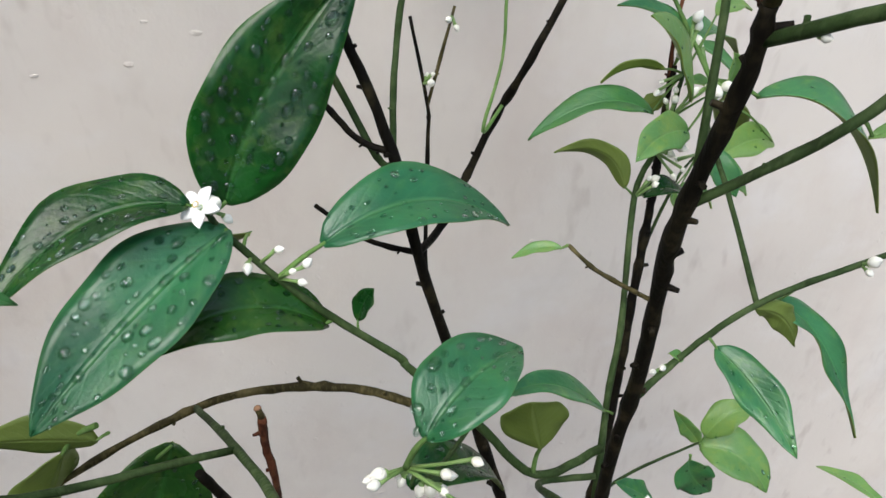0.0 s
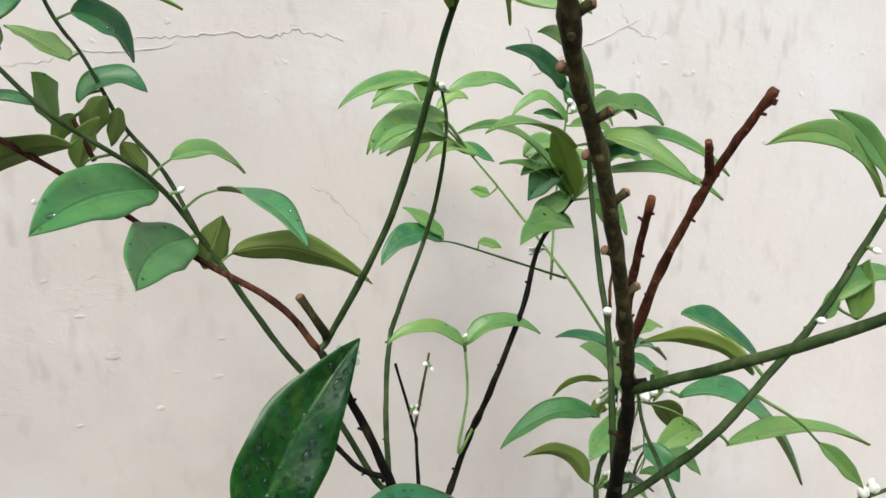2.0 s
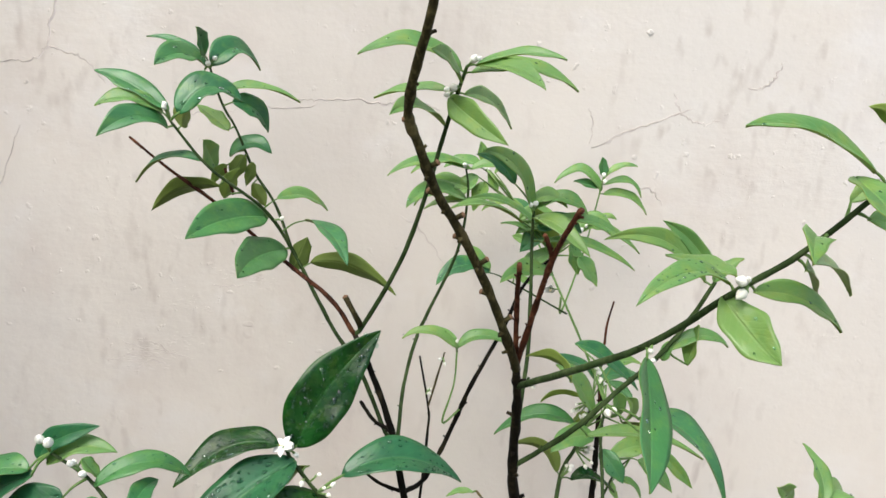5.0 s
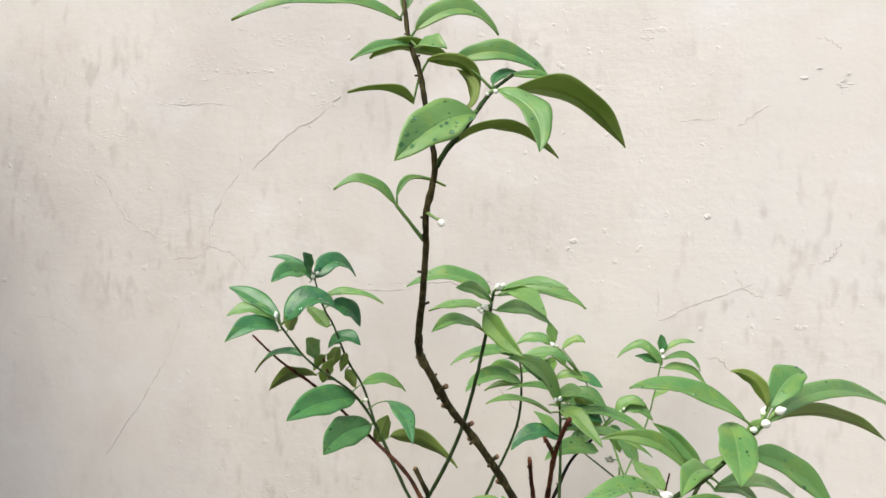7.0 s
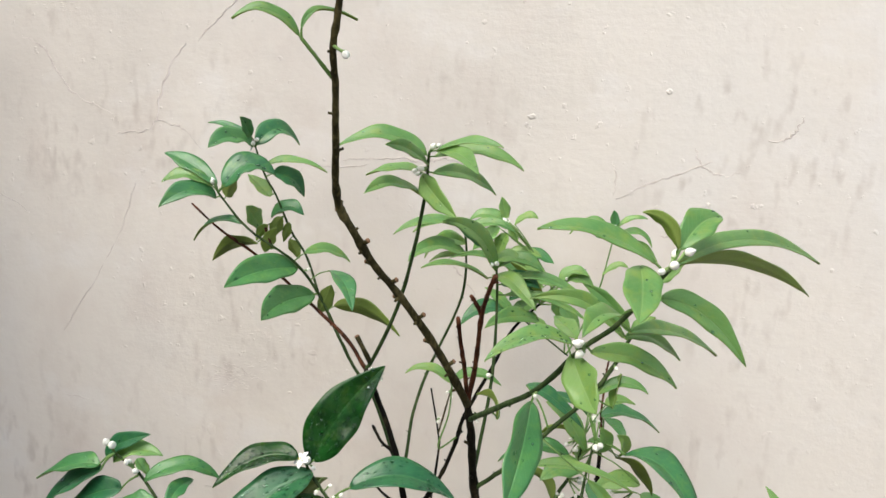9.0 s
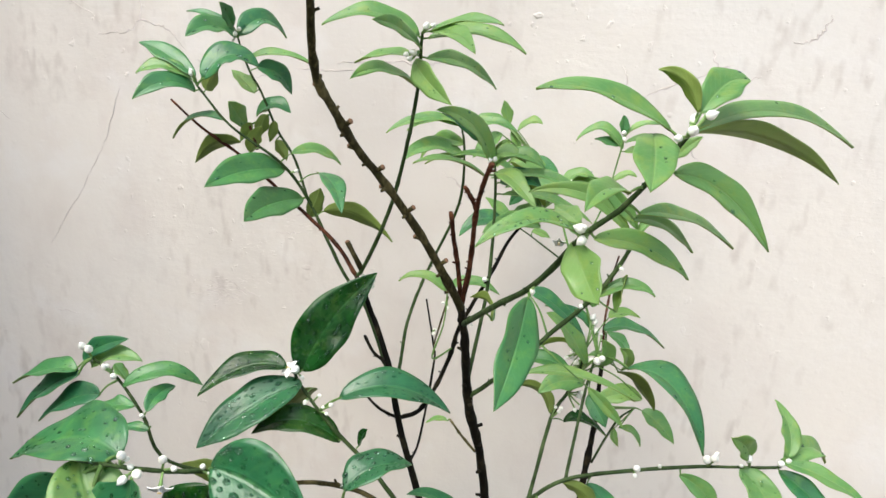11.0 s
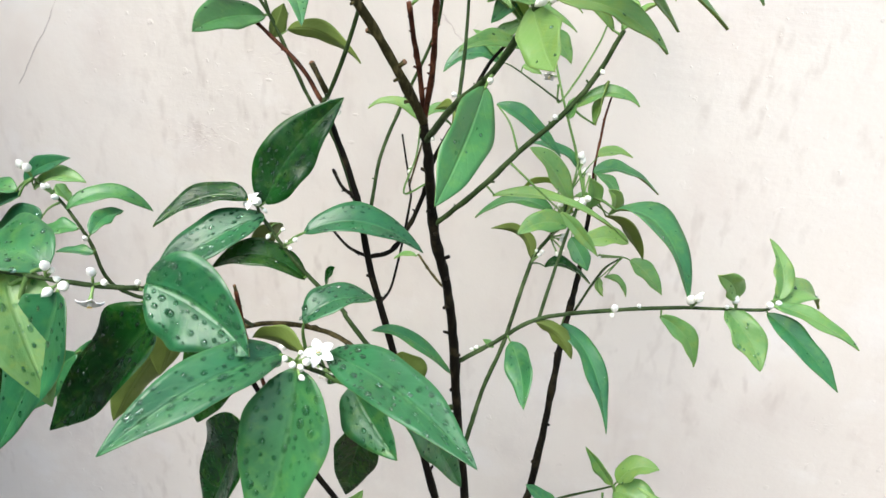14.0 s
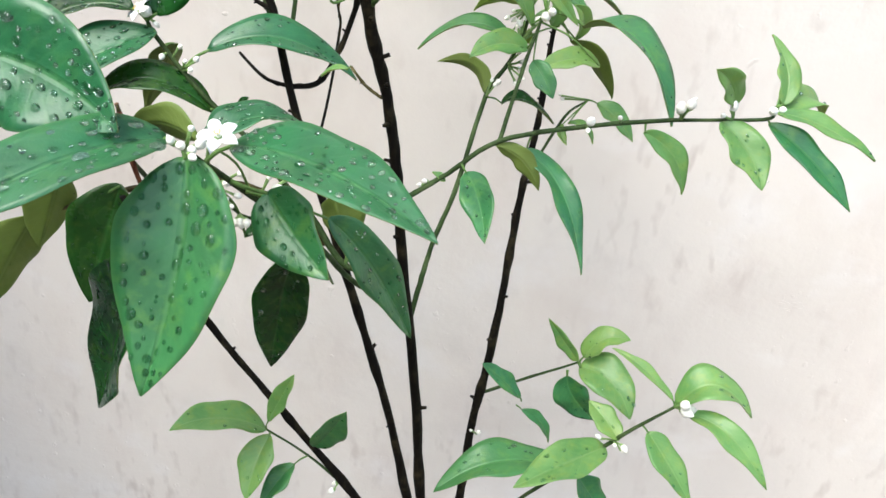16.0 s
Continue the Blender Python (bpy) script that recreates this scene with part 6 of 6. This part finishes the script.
leaf("young", (0.133, 0.62, 1.49), (0.134, 0.62, 1.487), (0.124, 0.61, 1.485), (0.11, 0.6, 1.476), 0.0085, (0.2602, -0.6907, 0.6747))
leaf("young", (0.133, 0.62, 1.49), (0.151, 0.63, 1.483), (0.131, 0.62, 1.487), (0.116, 0.61, 1.479), 0.0127, (-0.2755, 0.31, 0.9099))
leaf("young", (0.139, 0.62, 1.473), (0.136, 0.62, 1.459), (0.127, 0.61, 1.464), (0.109, 0.6, 1.461), 0.0077, (-0.1499, 0.3118, 0.9382))
leaf("young", (0.133, 0.62, 1.49), (0.136, 0.62, 1.495), (0.156, 0.63, 1.508), (0.174, 0.64, 1.497), 0.0137, (0.3936, -0.7823, 0.4828))
leaf("young", (0.133, 0.62, 1.49), (0.138, 0.615, 1.485), (0.147, 0.605, 1.484), (0.156, 0.6, 1.48), 0.0121, (-0.3352, -0.6362, 0.6949))
leaf("young", (0.139, 0.62, 1.473), (0.142, 0.62, 1.48), (0.161, 0.625, 1.477), (0.164, 0.63, 1.462), 0.0107, (0.2942, 0.6393, 0.7105))
leaf("young", (0.161, 0.62, 1.446), (0.162, 0.62, 1.456), (0.164, 0.625, 1.467), (0.155, 0.63, 1.478), 0.0082, (0.6256, 0.7633, -0.1613))
leaf("young", (0.13, 0.62, 1.507), (0.129, 0.62, 1.5), (0.095, 0.6, 1.505), (0.057, 0.585, 1.492), 0.0132, (0.2518, -0.679, 0.6897))
leaf("young", (0.13, 0.62, 1.507), (0.13, 0.62, 1.504), (0.134, 0.63, 1.521), (0.15, 0.64, 1.525), 0.0119, (0.2407, -0.8084, 0.5372))
leaf("young", (0.126, 0.63, 1.41), (0.125, 0.63, 1.411), (0.111, 0.625, 1.422), (0.096, 0.62, 1.417), 0.0088, (0.368, -0.6231, 0.6901))
leaf("young", (0.126, 0.63, 1.41), (0.126, 0.63, 1.414), (0.131, 0.64, 1.425), (0.147, 0.65, 1.422), 0.0049, (0.1727, -0.5196, 0.8368))
bud((0.141, 0.632, 1.407), (0.151, 0.62, 1.402), 0.0030)
bud((0.174, 0.625, 1.466), (0.176, 0.618, 1.464), 0.0018, 2, 0.004)
